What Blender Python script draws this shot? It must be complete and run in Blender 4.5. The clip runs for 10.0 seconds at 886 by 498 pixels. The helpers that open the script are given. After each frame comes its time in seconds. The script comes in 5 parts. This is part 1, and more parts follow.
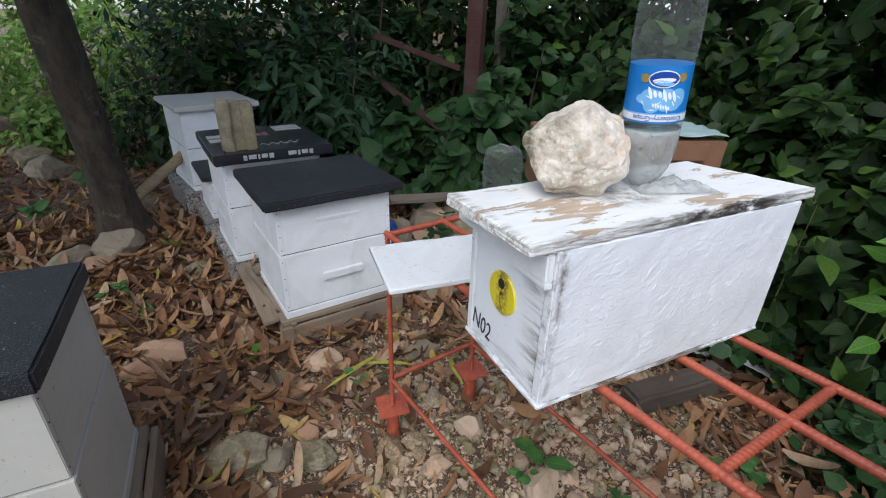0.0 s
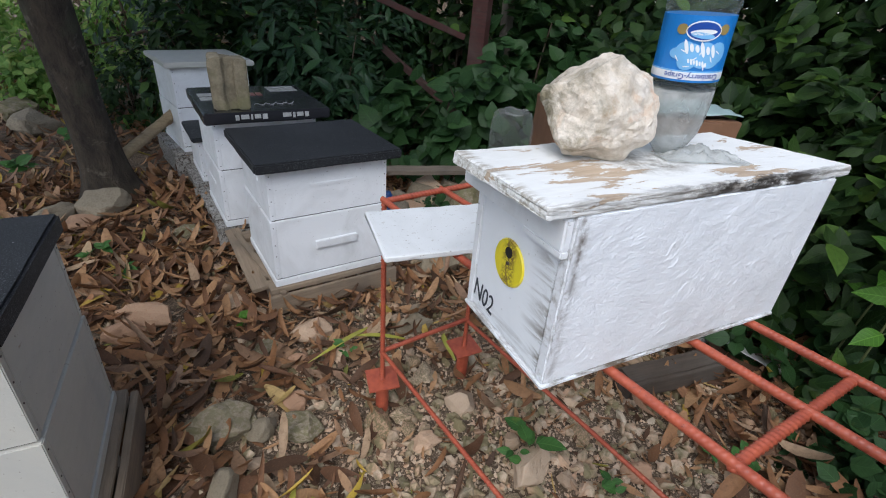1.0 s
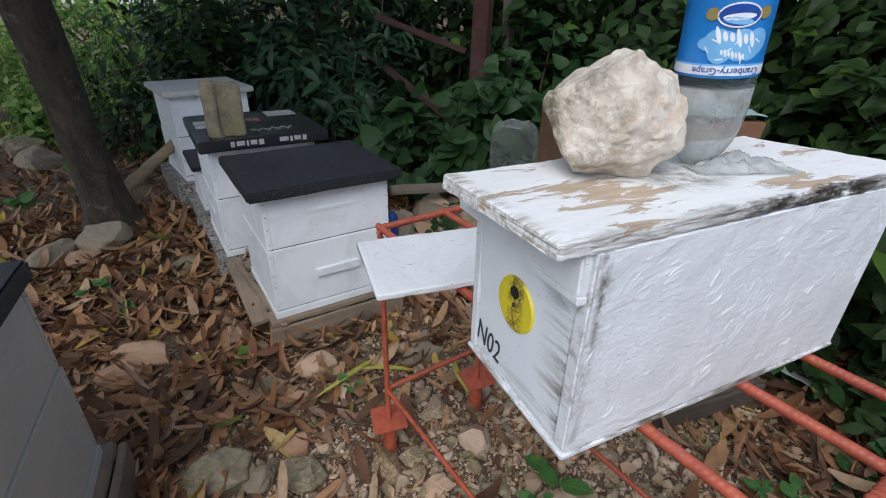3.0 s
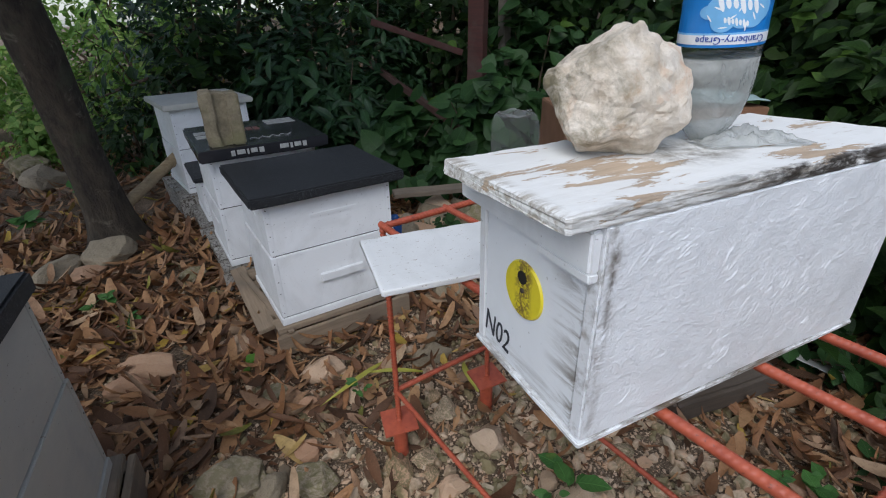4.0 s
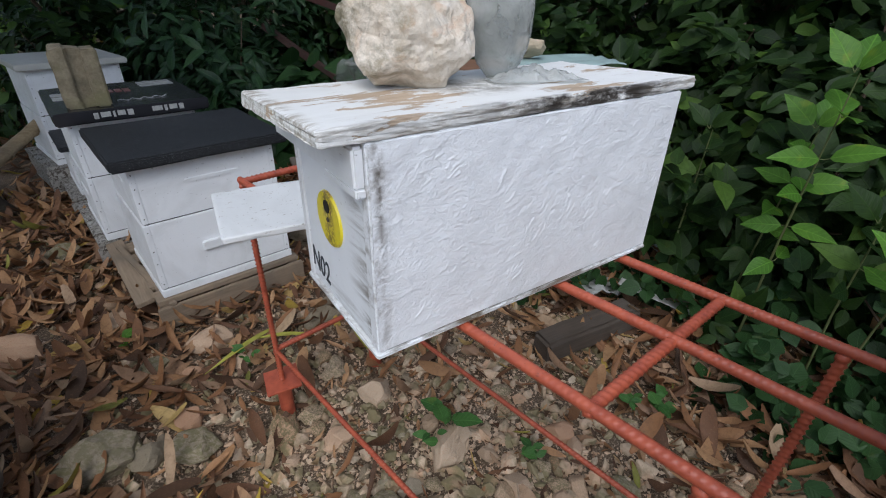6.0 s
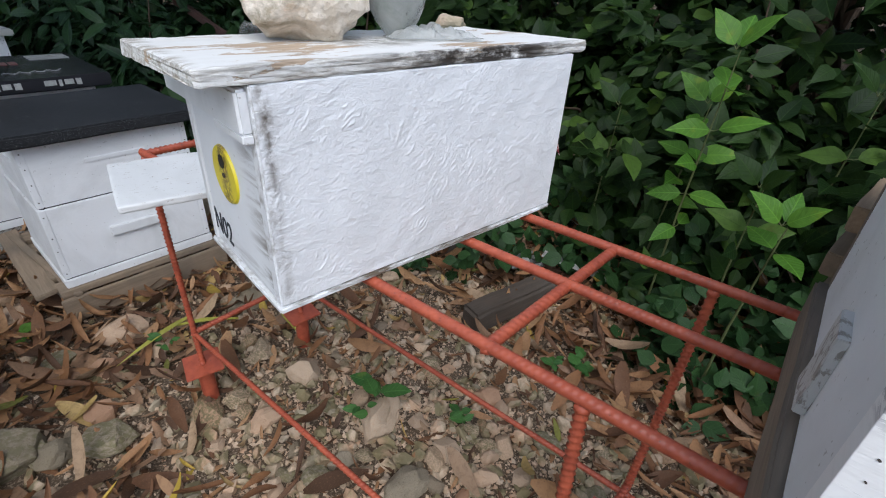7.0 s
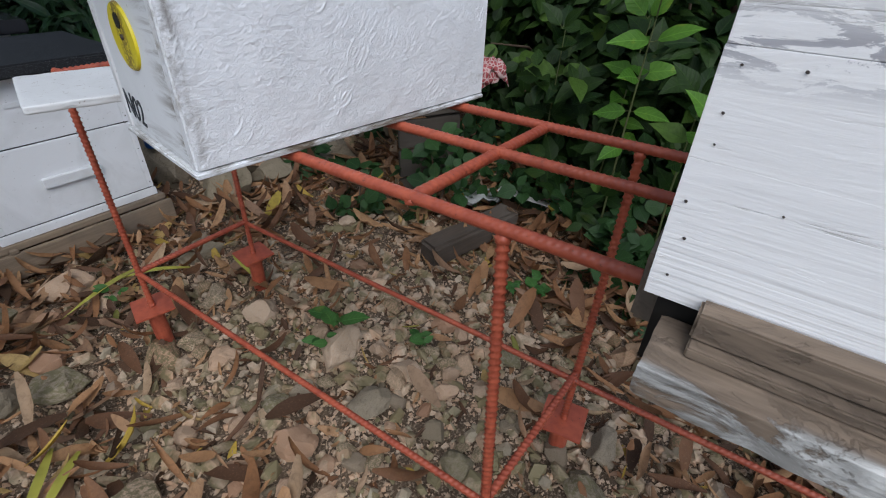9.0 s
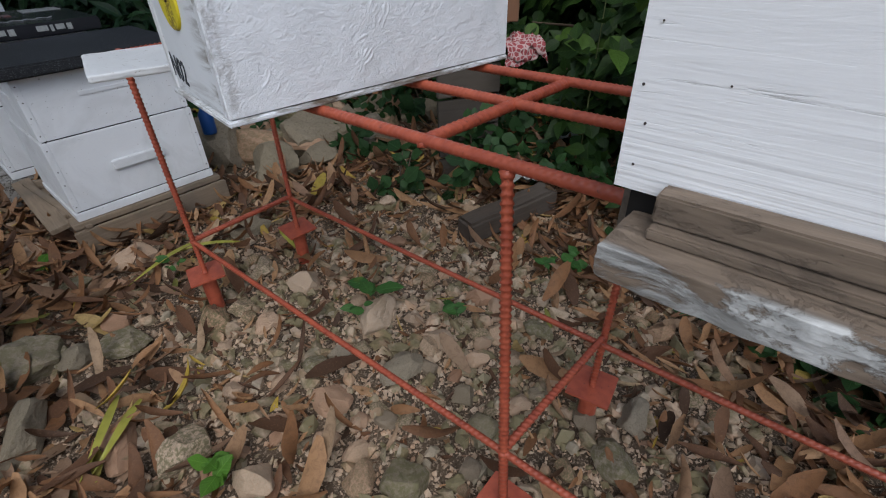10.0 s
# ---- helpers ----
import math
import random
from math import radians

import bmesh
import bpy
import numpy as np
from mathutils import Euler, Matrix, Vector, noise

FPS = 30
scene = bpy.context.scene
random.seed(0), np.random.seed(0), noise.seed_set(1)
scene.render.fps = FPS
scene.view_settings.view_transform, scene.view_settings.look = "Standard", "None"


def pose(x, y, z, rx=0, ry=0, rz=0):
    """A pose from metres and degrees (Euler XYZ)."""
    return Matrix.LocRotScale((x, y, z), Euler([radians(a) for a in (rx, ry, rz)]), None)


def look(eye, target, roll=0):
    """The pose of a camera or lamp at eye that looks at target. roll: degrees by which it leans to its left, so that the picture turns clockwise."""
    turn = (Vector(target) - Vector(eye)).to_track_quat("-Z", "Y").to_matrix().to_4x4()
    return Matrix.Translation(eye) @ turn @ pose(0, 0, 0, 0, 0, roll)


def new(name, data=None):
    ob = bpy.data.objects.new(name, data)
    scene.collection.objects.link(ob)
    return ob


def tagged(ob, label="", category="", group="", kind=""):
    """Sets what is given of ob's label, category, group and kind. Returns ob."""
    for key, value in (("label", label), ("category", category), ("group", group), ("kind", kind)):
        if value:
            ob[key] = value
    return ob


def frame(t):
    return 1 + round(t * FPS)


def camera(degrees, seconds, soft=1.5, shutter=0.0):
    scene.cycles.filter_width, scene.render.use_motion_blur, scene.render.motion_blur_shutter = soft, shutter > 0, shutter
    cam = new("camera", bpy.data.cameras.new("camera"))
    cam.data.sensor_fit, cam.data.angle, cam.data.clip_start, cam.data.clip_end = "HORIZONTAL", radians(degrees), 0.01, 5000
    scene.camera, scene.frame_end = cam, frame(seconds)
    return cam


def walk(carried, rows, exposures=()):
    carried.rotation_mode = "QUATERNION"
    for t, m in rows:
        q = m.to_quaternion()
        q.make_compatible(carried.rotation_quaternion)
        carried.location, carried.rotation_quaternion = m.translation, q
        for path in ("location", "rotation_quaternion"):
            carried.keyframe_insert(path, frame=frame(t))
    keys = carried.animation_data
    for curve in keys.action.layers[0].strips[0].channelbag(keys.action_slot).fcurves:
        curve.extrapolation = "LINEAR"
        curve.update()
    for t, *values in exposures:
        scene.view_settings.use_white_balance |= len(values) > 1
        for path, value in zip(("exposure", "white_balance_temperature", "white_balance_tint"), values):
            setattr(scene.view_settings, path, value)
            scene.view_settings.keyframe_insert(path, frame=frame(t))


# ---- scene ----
cam = camera(86.4, 10.0, soft=1.1)
PATH = [
    (0, (-0.368, -0.412, 1.322), (0.427, 1.2, 0.444), 1.6),
    (0.5, (-0.352, -0.396, 1.282), (0.476, 1.178, 0.367), 2.9),
    (1, (-0.358, -0.364, 1.274), (0.447, 1.196, 0.315), 4.6),
    (1.5, (-0.322, -0.355, 1.28), (0.483, 1.197, 0.308), 3.6),
    (2, (-0.3, -0.314, 1.27), (0.5, 1.249, 0.312), 3.2),
    (2.5, (-0.29, -0.278, 1.26), (0.485, 1.313, 0.328), 2.5),
    (4, (-0.283, -0.273, 1.227), (0.466, 1.356, 0.339), -1.4),
    (4.5, (-0.291, -0.266, 1.207), (0.443, 1.361, 0.305), -1.7),
    (5, (-0.253, -0.299, 1.203), (0.496, 1.306, 0.274), -1.4),
    (5.5, (-0.216, -0.335, 1.202), (0.615, 1.213, 0.245), -0.9),
    (6, (-0.184, -0.393, 1.192), (0.809, 1.04, 0.212), 1.1),
    (6.2, (-0.182, -0.401, 1.183), (0.86, 0.992, 0.196), 1.8),
    (7.5, (-0.158, -0.48, 1.143), (1.068, 0.717, 0.111), 3.7),
    (8, (-0.156, -0.495, 1.113), (1.091, 0.657, 0.056), 3.7),
    (8.5, (-0.155, -0.518, 1.083), (1.097, 0.608, 0.003), 2.8),
    (9, (-0.173, -0.543, 1.042), (1.055, 0.585, -0.062), 1.9),
    (9.5, (-0.186, -0.603, 1.03), (0.967, 0.586, -0.091), 0.1),
    (10, (-0.179, -0.615, 1.002), (0.89, 0.647, -0.123), -1.8),
]
GAIN = ((0, 0.88), (2.5, 0.75), (5, 0.56), (6.2, 0.65), (7.5, 0.86), (8.5, 0.66), (9.2, 0.47), (10, 0.35))
walk(cam, [(t, look(eye, target, roll)) for t, eye, target, roll in PATH], exposures=[(t, s, 5950, 10) for t, s in GAIN])

# ---- world and light ----
world = bpy.data.worlds.new("world")
scene.world = world
world.use_nodes = True
wt = world.node_tree
sky = wt.nodes.new("ShaderNodeTexSky")
sky.sky_type = "NISHITA"
sky.sun_disc = False
sky.sun_elevation, sky.sun_rotation = radians(52), radians(220)
pale = wt.nodes.new("ShaderNodeHueSaturation")
pale.inputs["Saturation"].default_value = 0.55
wt.links.new(sky.outputs["Color"], pale.inputs["Color"])
wt.links.new(pale.outputs["Color"], wt.nodes["Background"].inputs["Color"])
wt.nodes["Background"].inputs["Strength"].default_value = 0.11
sun_data = bpy.data.lights.new("sun", "SUN")
sun_data.energy, sun_data.angle, sun_data.color = 1.5, radians(50), (1.0, 0.95, 0.88)
sun = new("sun", sun_data)
sun.matrix_world = look((-1.65, -2.05, 3.4), (0, 0, 0))


# ---- materials ----
class Mat:
    """A node material with short calls for its nodes."""

    def __init__(self, name, rough=0.6, metal=0.0):
        self.m = bpy.data.materials.new(name)
        self.m.use_nodes = True
        self.t = self.m.node_tree
        self.b = self.t.nodes["Principled BSDF"]
        self.b.inputs["Roughness"].default_value = rough
        self.b.inputs["Metallic"].default_value = metal
        co = self.t.nodes.new("ShaderNodeTexCoord")
        self.obj = co.outputs["Object"]

    def link(self, a, b):
        self.t.links.new(a, b)

    def coords(self, scale=(1, 1, 1), rot=(0, 0, 0), vec=None):
        n = self.t.nodes.new("ShaderNodeMapping")
        n.inputs["Scale"].default_value = scale
        n.inputs["Rotation"].default_value = [radians(a) for a in rot]
        self.link(vec or self.obj, n.inputs["Vector"])
        return n.outputs[0]

    def noise(self, scale, detail=4, rough=0.55, distort=0.0, vec=None):
        n = self.t.nodes.new("ShaderNodeTexNoise")
        n.inputs["Scale"].default_value = scale
        n.inputs["Detail"].default_value = detail
        n.inputs["Roughness"].default_value = rough
        n.inputs["Distortion"].default_value = distort
        self.link(vec or self.obj, n.inputs["Vector"])
        return n.outputs["Fac"]

    def voronoi(self, scale, feature="F1", vec=None):
        n = self.t.nodes.new("ShaderNodeTexVoronoi")
        n.feature = feature
        n.inputs["Scale"].default_value = scale
        self.link(vec or self.obj, n.inputs["Vector"])
        return n.outputs["Distance"]

    def ramp(self, fac, *stops):
        n = self.t.nodes.new("ShaderNodeValToRGB")
        e = n.color_ramp.elements
        while len(e) < len(stops):
            e.new(0.5)
        for el, (p, c) in zip(e, stops):
            el.position = p
            el.color = (c, c, c, 1) if isinstance(c, (int, float)) else (*c, 1)
        self.link(fac, n.inputs["Fac"])
        return n.outputs["Color"]

    def mix(self, fac, a, b, blend="MIX"):
        n = self.t.nodes.new("ShaderNodeMix")
        n.data_type, n.blend_type = "RGBA", blend
        for sock, v in ((n.inputs[0], fac), (n.inputs[6], a), (n.inputs[7], b)):
            if isinstance(v, (int, float)):
                sock.default_value = v if sock == n.inputs[0] else (v, v, v, 1)
            elif isinstance(v, tuple):
                sock.default_value = (*v, 1)
            else:
                self.link(v, sock)
        return n.outputs[2]

    def math(self, op, a, b=0.0):
        n = self.t.nodes.new("ShaderNodeMath")
        n.operation = op
        for sock, v in zip(n.inputs, (a, b)):
            if isinstance(v, (int, float)):
                sock.default_value = v
            else:
                self.link(v, sock)
        return n.outputs[0]

    def axis(self, which):
        n = self.t.nodes.new("ShaderNodeSeparateXYZ")
        self.link(self.obj, n.inputs[0])
        return n.outputs[which]

    def island(self):
        return self.t.nodes.new("ShaderNodeNewGeometry").outputs["Random Per Island"]

    def rand(self):
        return self.t.nodes.new("ShaderNodeObjectInfo").outputs["Random"]

    def color(self, c):
        if isinstance(c, tuple):
            self.b.inputs["Base Color"].default_value = (*c, 1)
        else:
            self.link(c, self.b.inputs["Base Color"])
        return self

    def rough(self, r):
        self.link(r, self.b.inputs["Roughness"])
        return self

    def bump(self, h, strength=0.3, dist=0.002):
        n = self.t.nodes.new("ShaderNodeBump")
        n.inputs["Strength"].default_value = strength
        n.inputs["Distance"].default_value = dist
        self.link(h, n.inputs["Height"])
        self.link(n.outputs[0], self.b.inputs["Normal"])
        return self


def painted_wood(name, paint, wear=0.62, grain=(1, 1, 14), dirt=0.35, bare=(0.30, 0.26, 0.22), strength=0.35):
    """Brushed paint over boards: grain ridges, grey smears, flecks worn to the wood."""
    m = Mat(name, 0.5)
    v = m.coords(grain)
    g = m.noise(9, 6, 0.6, 0.4, v)
    smear = m.noise(5, 5, 0.6, 1.2)
    spots = m.noise(26, 6, 0.7, 0.5, m.coords((grain[0], grain[1], grain[2] * 0.35)))
    c = m.mix(m.ramp(smear, (0.42, 0.0), (0.8, dirt)), paint, (0.42, 0.42, 0.40))
    c = m.mix(m.ramp(spots, (wear, 0.0), (wear + 0.04, 1.0)), c, bare)
    fleck = m.noise(140, 2, 0.5)
    c = m.mix(m.ramp(fleck, (0.70, 0.0), (0.74, 0.5)), c, (0.16, 0.13, 0.10))
    m.color(c)
    m.rough(m.ramp(g, (0.3, 0.42), (0.7, 0.62)))
    m.bump(m.mix(0.5, g, spots), strength, 0.002)
    return m.m


def wood(name, a, b, grain=(1, 14, 14), strength=0.5, rough=0.8):
    m = Mat(name, rough)
    g = m.noise(6, 8, 0.65, 0.6, m.coords(grain))
    s = m.noise(4, 4, 0.6, 0.5)
    c = m.mix(m.ramp(g, (0.3, 0.0), (0.7, 1.0)), a, b)
    c = m.mix(m.ramp(s, (0.45, 0.0), (0.75, 0.55)), c, (0.09, 0.08, 0.07))
    c = m.mix(m.math("MULTIPLY", m.rand(), 0.3), c, (0.16, 0.13, 0.1))
    return m.color(c).bump(g, strength, 0.003).m


WHITE = painted_wood("white_paint", (0.82, 0.83, 0.84), 0.675, dirt=0.45, strength=0.6)
# dirty white, darkened further: the shade over the near hive is in the paint
WHITE_WORN_SHADED = painted_wood("stained_shaded_white_paint", (0.52, 0.50, 0.44), 0.66, (2, 2, 6), 0.75, (0.34, 0.29, 0.22), 0.6)
WHITE_DULL = painted_wood("old_white_paint", (0.52, 0.51, 0.46), 0.66, (2, 2, 10), 0.55)
GREY_PAINT = painted_wood("dull_white_primer", (0.80, 0.82, 0.84), 0.74, (2, 2, 8), 0.25)
WEATHERED = wood("weathered_wood", (0.30, 0.24, 0.18), (0.15, 0.12, 0.09))
PALLET_WOOD = wood("pallet_wood", (0.33, 0.245, 0.165), (0.19, 0.14, 0.09))
# wood kept near-black so that the crate passes for the shaded void
SHADED_WOOD = wood("shaded_wood", (0.03, 0.024, 0.018), (0.055, 0.044, 0.034))


def red_oxide():
    m = Mat("red_oxide_paint", 0.42)
    n = m.noise(40, 5)
    c = m.mix(m.ramp(n, (0.35, 0.0), (0.7, 1.0)), (0.44, 0.100, 0.050), (0.30, 0.062, 0.034))
    c = m.mix(m.ramp(m.noise(160, 3), (0.66, 0.0), (0.72, 0.7)), c, (0.12, 0.05, 0.035))
    return m.color(c).bump(m.noise(220, 3), 0.25, 0.0008).m


RED = red_oxide()


def tar():
    m = Mat("black_roofing_felt", 0.62)
    m.b.inputs["Specular IOR Level"].default_value = 0.3
    g = m.noise(420, 2)
    c = m.mix(m.ramp(m.noise(3, 5), (0.3, 0.0), (0.75, 1.0)), (0.009, 0.010, 0.012), (0.026, 0.027, 0.030))
    c = m.mix(m.ramp(m.voronoi(30), (0.035, 1.0), (0.06, 0.0)), c, (0.42, 0.42, 0.39))
    c = m.mix(m.ramp(m.noise(60, 4, 0.7), (0.66, 0.0), (0.70, 0.5)), c, (0.2, 0.2, 0.19))
    c = m.mix(m.ramp(m.noise(330, 3, 0.8), (0.56, 0.0), (0.66, 0.8)), c, (0.16, 0.17, 0.18))
    return m.color(c).bump(g, 0.6, 0.0015).m


TAR = tar()


def soil():
    m = Mat("soil", 0.95)
    n = m.noise(18, 8, 0.7)
    c = m.mix(m.ramp(n, (0.3, 0.0), (0.7, 1.0)), (0.046, 0.031, 0.019), (0.17, 0.117, 0.073))
    c = m.mix(m.ramp(m.noise(160, 4, 0.7), (0.52, 0.0), (0.60, 0.75)), c, (0.40, 0.31, 0.22))
    return m.color(c).bump(m.noise(90, 6, 0.7), 0.9, 0.01).m


SOIL = soil()


def limestone(name, light, tint, dark, scale=1.0):
    m = Mat(name, 0.85)
    a = m.noise(9 * scale, 7, 0.65, 0.6)
    b = m.noise(22 * scale, 6, 0.7)
    c = m.mix(m.ramp(a, (0.5, 0.0), (0.66, 0.75)), light, tint)
    c = m.mix(m.ramp(m.noise(5 * scale, 6, 0.7, 0.4), (0.60, 0.0), (0.72, 0.6)), c, dark)
    c = m.mix(m.math("MULTIPLY", m.island(), 0.35), c, (0.20, 0.125, 0.075))
    c = m.mix(m.ramp(m.rand(), (0.3, 0.0), (1.0, 0.55)), c, tint)
    c = m.mix(m.ramp(m.math("FRACT", m.math("MULTIPLY", m.island(), 5.7)), (0.62, 0.0), (0.9, 0.7)), c, tint)
    pick = m.ramp(m.math("FRACT", m.math("MULTIPLY", m.rand(), 7.3)), (0.55, 0.0), (0.7, 1.0))
    moss = m.math("MULTIPLY", pick, m.ramp(m.noise(3.2 * scale, 6, 0.7, 0.3), (0.42, 0.0), (0.55, 0.85)))
    c = m.mix(moss, c, (0.15, 0.135, 0.06))
    chalk = m.ramp(m.math("FRACT", m.math("MULTIPLY", m.island(), 11.3)), (0.82, 0.0), (0.94, 0.4))
    c = m.mix(chalk, c, (0.56, 0.48, 0.38))
    c = m.mix(m.ramp(m.noise(95 * scale, 5, 0.75), (0.58, 0.0), (0.68, 0.5)), c, dark)
    return m.color(c).bump(m.mix(0.5, a, b), 0.7, 0.006).m


ROCK = limestone("cream_limestone", (0.52, 0.43, 0.33), (0.46, 0.31, 0.20), (0.24, 0.20, 0.13))
STONE = limestone("grey_limestone", (0.58, 0.445, 0.315), (0.51, 0.31, 0.185), (0.15, 0.115, 0.08), 2.0)
MOSSY = limestone("mossy_limestone", (0.30, 0.25, 0.18), (0.17, 0.14, 0.08), (0.04, 0.036, 0.024), 1.3)
RUSTY = limestone("rusty_limestone", (0.46, 0.30, 0.19), (0.40, 0.20, 0.11), (0.20, 0.14, 0.09), 2.0)


# ---- building helpers ----
def thing(name, m, label, category, group="", kind=""):
    e = new(name)
    e.empty_display_size = 0.05
    e.matrix_world = m
    return tagged(e, label, category, group, kind)


def link_mesh(name, me, mat, parent=None, label="", smooth=False):
    if mat:
        me.materials.append(mat)
    me.polygons.foreach_set("use_smooth", [smooth] * len(me.polygons))
    ob = new(name, me)
    ob.parent = parent
    if label:
        ob["label"] = label
    return ob


def part(name, bm, mat, parent, label="", smooth=False):
    me = bpy.data.meshes.new(name)
    bm.normal_update()
    bm.to_mesh(me)
    bm.free()
    return link_mesh(name, me, mat, parent, label, smooth)


def block(x0, x1, y0, y1, z0, z1, bevel=0.003, wob=0.0, cuts=0, bm=None):
    """A board: a bevelled box, with wavering edges if wob is given."""
    bm = bm or bmesh.new()
    mx = Matrix.LocRotScale(((x0 + x1) / 2, (y0 + y1) / 2, (z0 + z1) / 2), None, (x1 - x0, y1 - y0, z1 - z0))
    vs = bmesh.ops.create_cube(bm, size=1, matrix=mx)["verts"]
    es = list({e for v in vs for e in v.link_edges})
    if bevel:
        bmesh.ops.bevel(bm, geom=es, offset=bevel, segments=2, affect="EDGES", clamp_overlap=True)
    if cuts:
        longest = max(x1 - x0, y1 - y0, z1 - z0)
        es = [e for e in bm.edges if e.calc_length() > longest * 0.3]
        bmesh.ops.subdivide_edges(bm, edges=es, cuts=cuts, use_grid_fill=True)
    if wob:
        for v in bm.verts:
            v.co += noise.noise_vector(v.co * 23.0) * wob + noise.noise_vector(v.co * 7.0) * wob
    return bm


def worn_plank(x0, x1, y0, y1, z0, z1, amp=0.0012, rings=150, turn=False, seed=0.0, round_r=0.0028):
    """A plank along x (along y if turn) with rounded, splintered edges; the grain runs along it."""
    a0, a1, b0, b1 = (y0, y1, x0, x1) if turn else (x0, x1, y0, y1)
    r = min(round_r, (z1 - z0) * 0.3)
    side = []
    for cx, cz, s in ((b1 - r, z1 - r, 0), (b0 + r, z1 - r, 90), (b0 + r, z0 + r, 180), (b1 - r, z0 + r, 270)):
        side += [(cx + r * math.cos(radians(s + q)), cz + r * math.sin(radians(s + q))) for q in (0, 30, 60, 90)]
    full = []
    for (p, q), (u, v) in zip(side, side[1:] + side[:1]):
        steps = 14 if abs(p - u) > 0.05 else (6 if abs(q - v) > 0.006 else 1)
        full += [(p + (u - p) * k / steps, q + (v - q) * k / steps) for k in range(steps)]
    bm, prev = bmesh.new(), None
    for k in range(rings + 1):
        f = k / rings
        end = min(f, 1 - f) * (a1 - a0)
        x = a0 + (a1 - a0) * f
        pinch = 0.75 * r * max(0.0, 1 - end / 0.004)
        ring = []
        for p, q in full:
            edge = 1.0 if (p < b0 + 0.012 or p > b1 - 0.012 or end < 0.012) else 0.35
            d = amp * edge * (noise.noise((x * 18, p * 160 + seed, q * 260)) + 0.7 * noise.noise((x * 70, p * 300, q * 420 + seed)))
            chip = -0.0022 * edge * max(0.0, noise.noise((x * 34 + seed, p * 40, q * 90)) - 0.25)
            cy, cz = (p - (b0 + b1) / 2), (q - (z0 + z1) / 2)
            sy, sz = (1 if cy > 0 else -1), (1 if cz > 0 else -1)
            pp, qq = p + sy * (d + chip) * (edge > 0.5) - sy * pinch, q + sz * (d + chip) - sz * pinch * 0.6
            xx = x + (amp * 1.6 * noise.noise((p * 90 + seed, q * 200, 5.0)) if end < 0.002 else 0)
            ring.append(bm.verts.new((pp, xx, qq) if turn else (xx, pp, qq)))
        if prev:
            for j in range(len(ring)):
                quad = (prev[j], prev[(j + 1) % len(ring)], ring[(j + 1) % len(ring)], ring[j])
                bm.faces.new(quad)
        else:
            bm.faces.new(ring[::-1])
        prev = ring
    bm.faces.new(prev)
    bmesh.ops.recalc_face_normals(bm, faces=bm.faces[:])
    return bm


def raw_mesh(name, verts, faces):
    me = bpy.data.meshes.new(name)
    me.from_pydata([tuple(v) for v in verts], [], [tuple(f) for f in faces])
    me.update()
    return me


def rod_mesh(name, p0, p1, r=0.0065, pitch=0.0088, rib=0.0011, sides=12):
    """A ribbed steel bar from p0 to p1."""
    p0, p1 = Vector(p0), Vector(p1)
    length = (p1 - p0).length
    z = (p1 - p0).normalized()
    x = z.orthogonal().normalized()
    y = z.cross(x)
    n = max(2, int(length / (pitch / 5)))
    s = np.linspace(0, length, n + 1)[:, None]
    a = np.linspace(0, 2 * np.pi, sides, endpoint=False)[None, :]
    ph = 2 * np.pi * s / pitch + 2.0 * np.abs(np.mod(a, 2 * np.pi) - np.pi)
    rr = r + rib * (1.5 * np.clip(np.sin(ph), 0, 1) ** 2 - 0.2) * (1 - 0.7 * np.exp(-((np.abs(np.sin(a)) / 0.25) ** 2)))
    rr = np.where(np.abs(np.sin(a)) < 0.2, r + rib * 0.6, rr)
    X, Y, Z = np.array(x), np.array(y), np.array(z)
    v = np.array(p0) + s[..., None] * Z + (rr * np.cos(a))[..., None] * X + (rr * np.sin(a))[..., None] * Y
    v = v.reshape(-1, 3)
    i = np.arange(n)[:, None] * sides + np.arange(sides)[None, :]
    j = np.arange(n)[:, None] * sides + (np.arange(sides)[None, :] + 1) % sides
    f = np.stack([i, j, j + sides, i + sides], -1).reshape(-1, 4)
    faces = [tuple(q) for q in f.tolist()] + [tuple(range(sides))[::-1], tuple(n * sides + k for k in range(sides))]
    return raw_mesh(name, v.tolist(), faces)


def rod(name, p0, p1, parent, r=0.0065, mat=None, label="", **kw):
    return link_mesh(name, rod_mesh(name, p0, p1, r, **kw), mat or RED, parent, label, smooth=True)


def tube(bm, p0, p1, r0, r1=None, sides=14):
    p0, p1 = Vector(p0), Vector(p1)
    d = p1 - p0
    m = Matrix.Translation((p0 + p1) / 2) @ d.to_track_quat("Z", "Y").to_matrix().to_4x4()
    bmesh.ops.create_cone(bm, cap_ends=True, segments=sides, radius1=r0, radius2=r0 if r1 is None else r1, depth=d.length, matrix=m)
    return bm


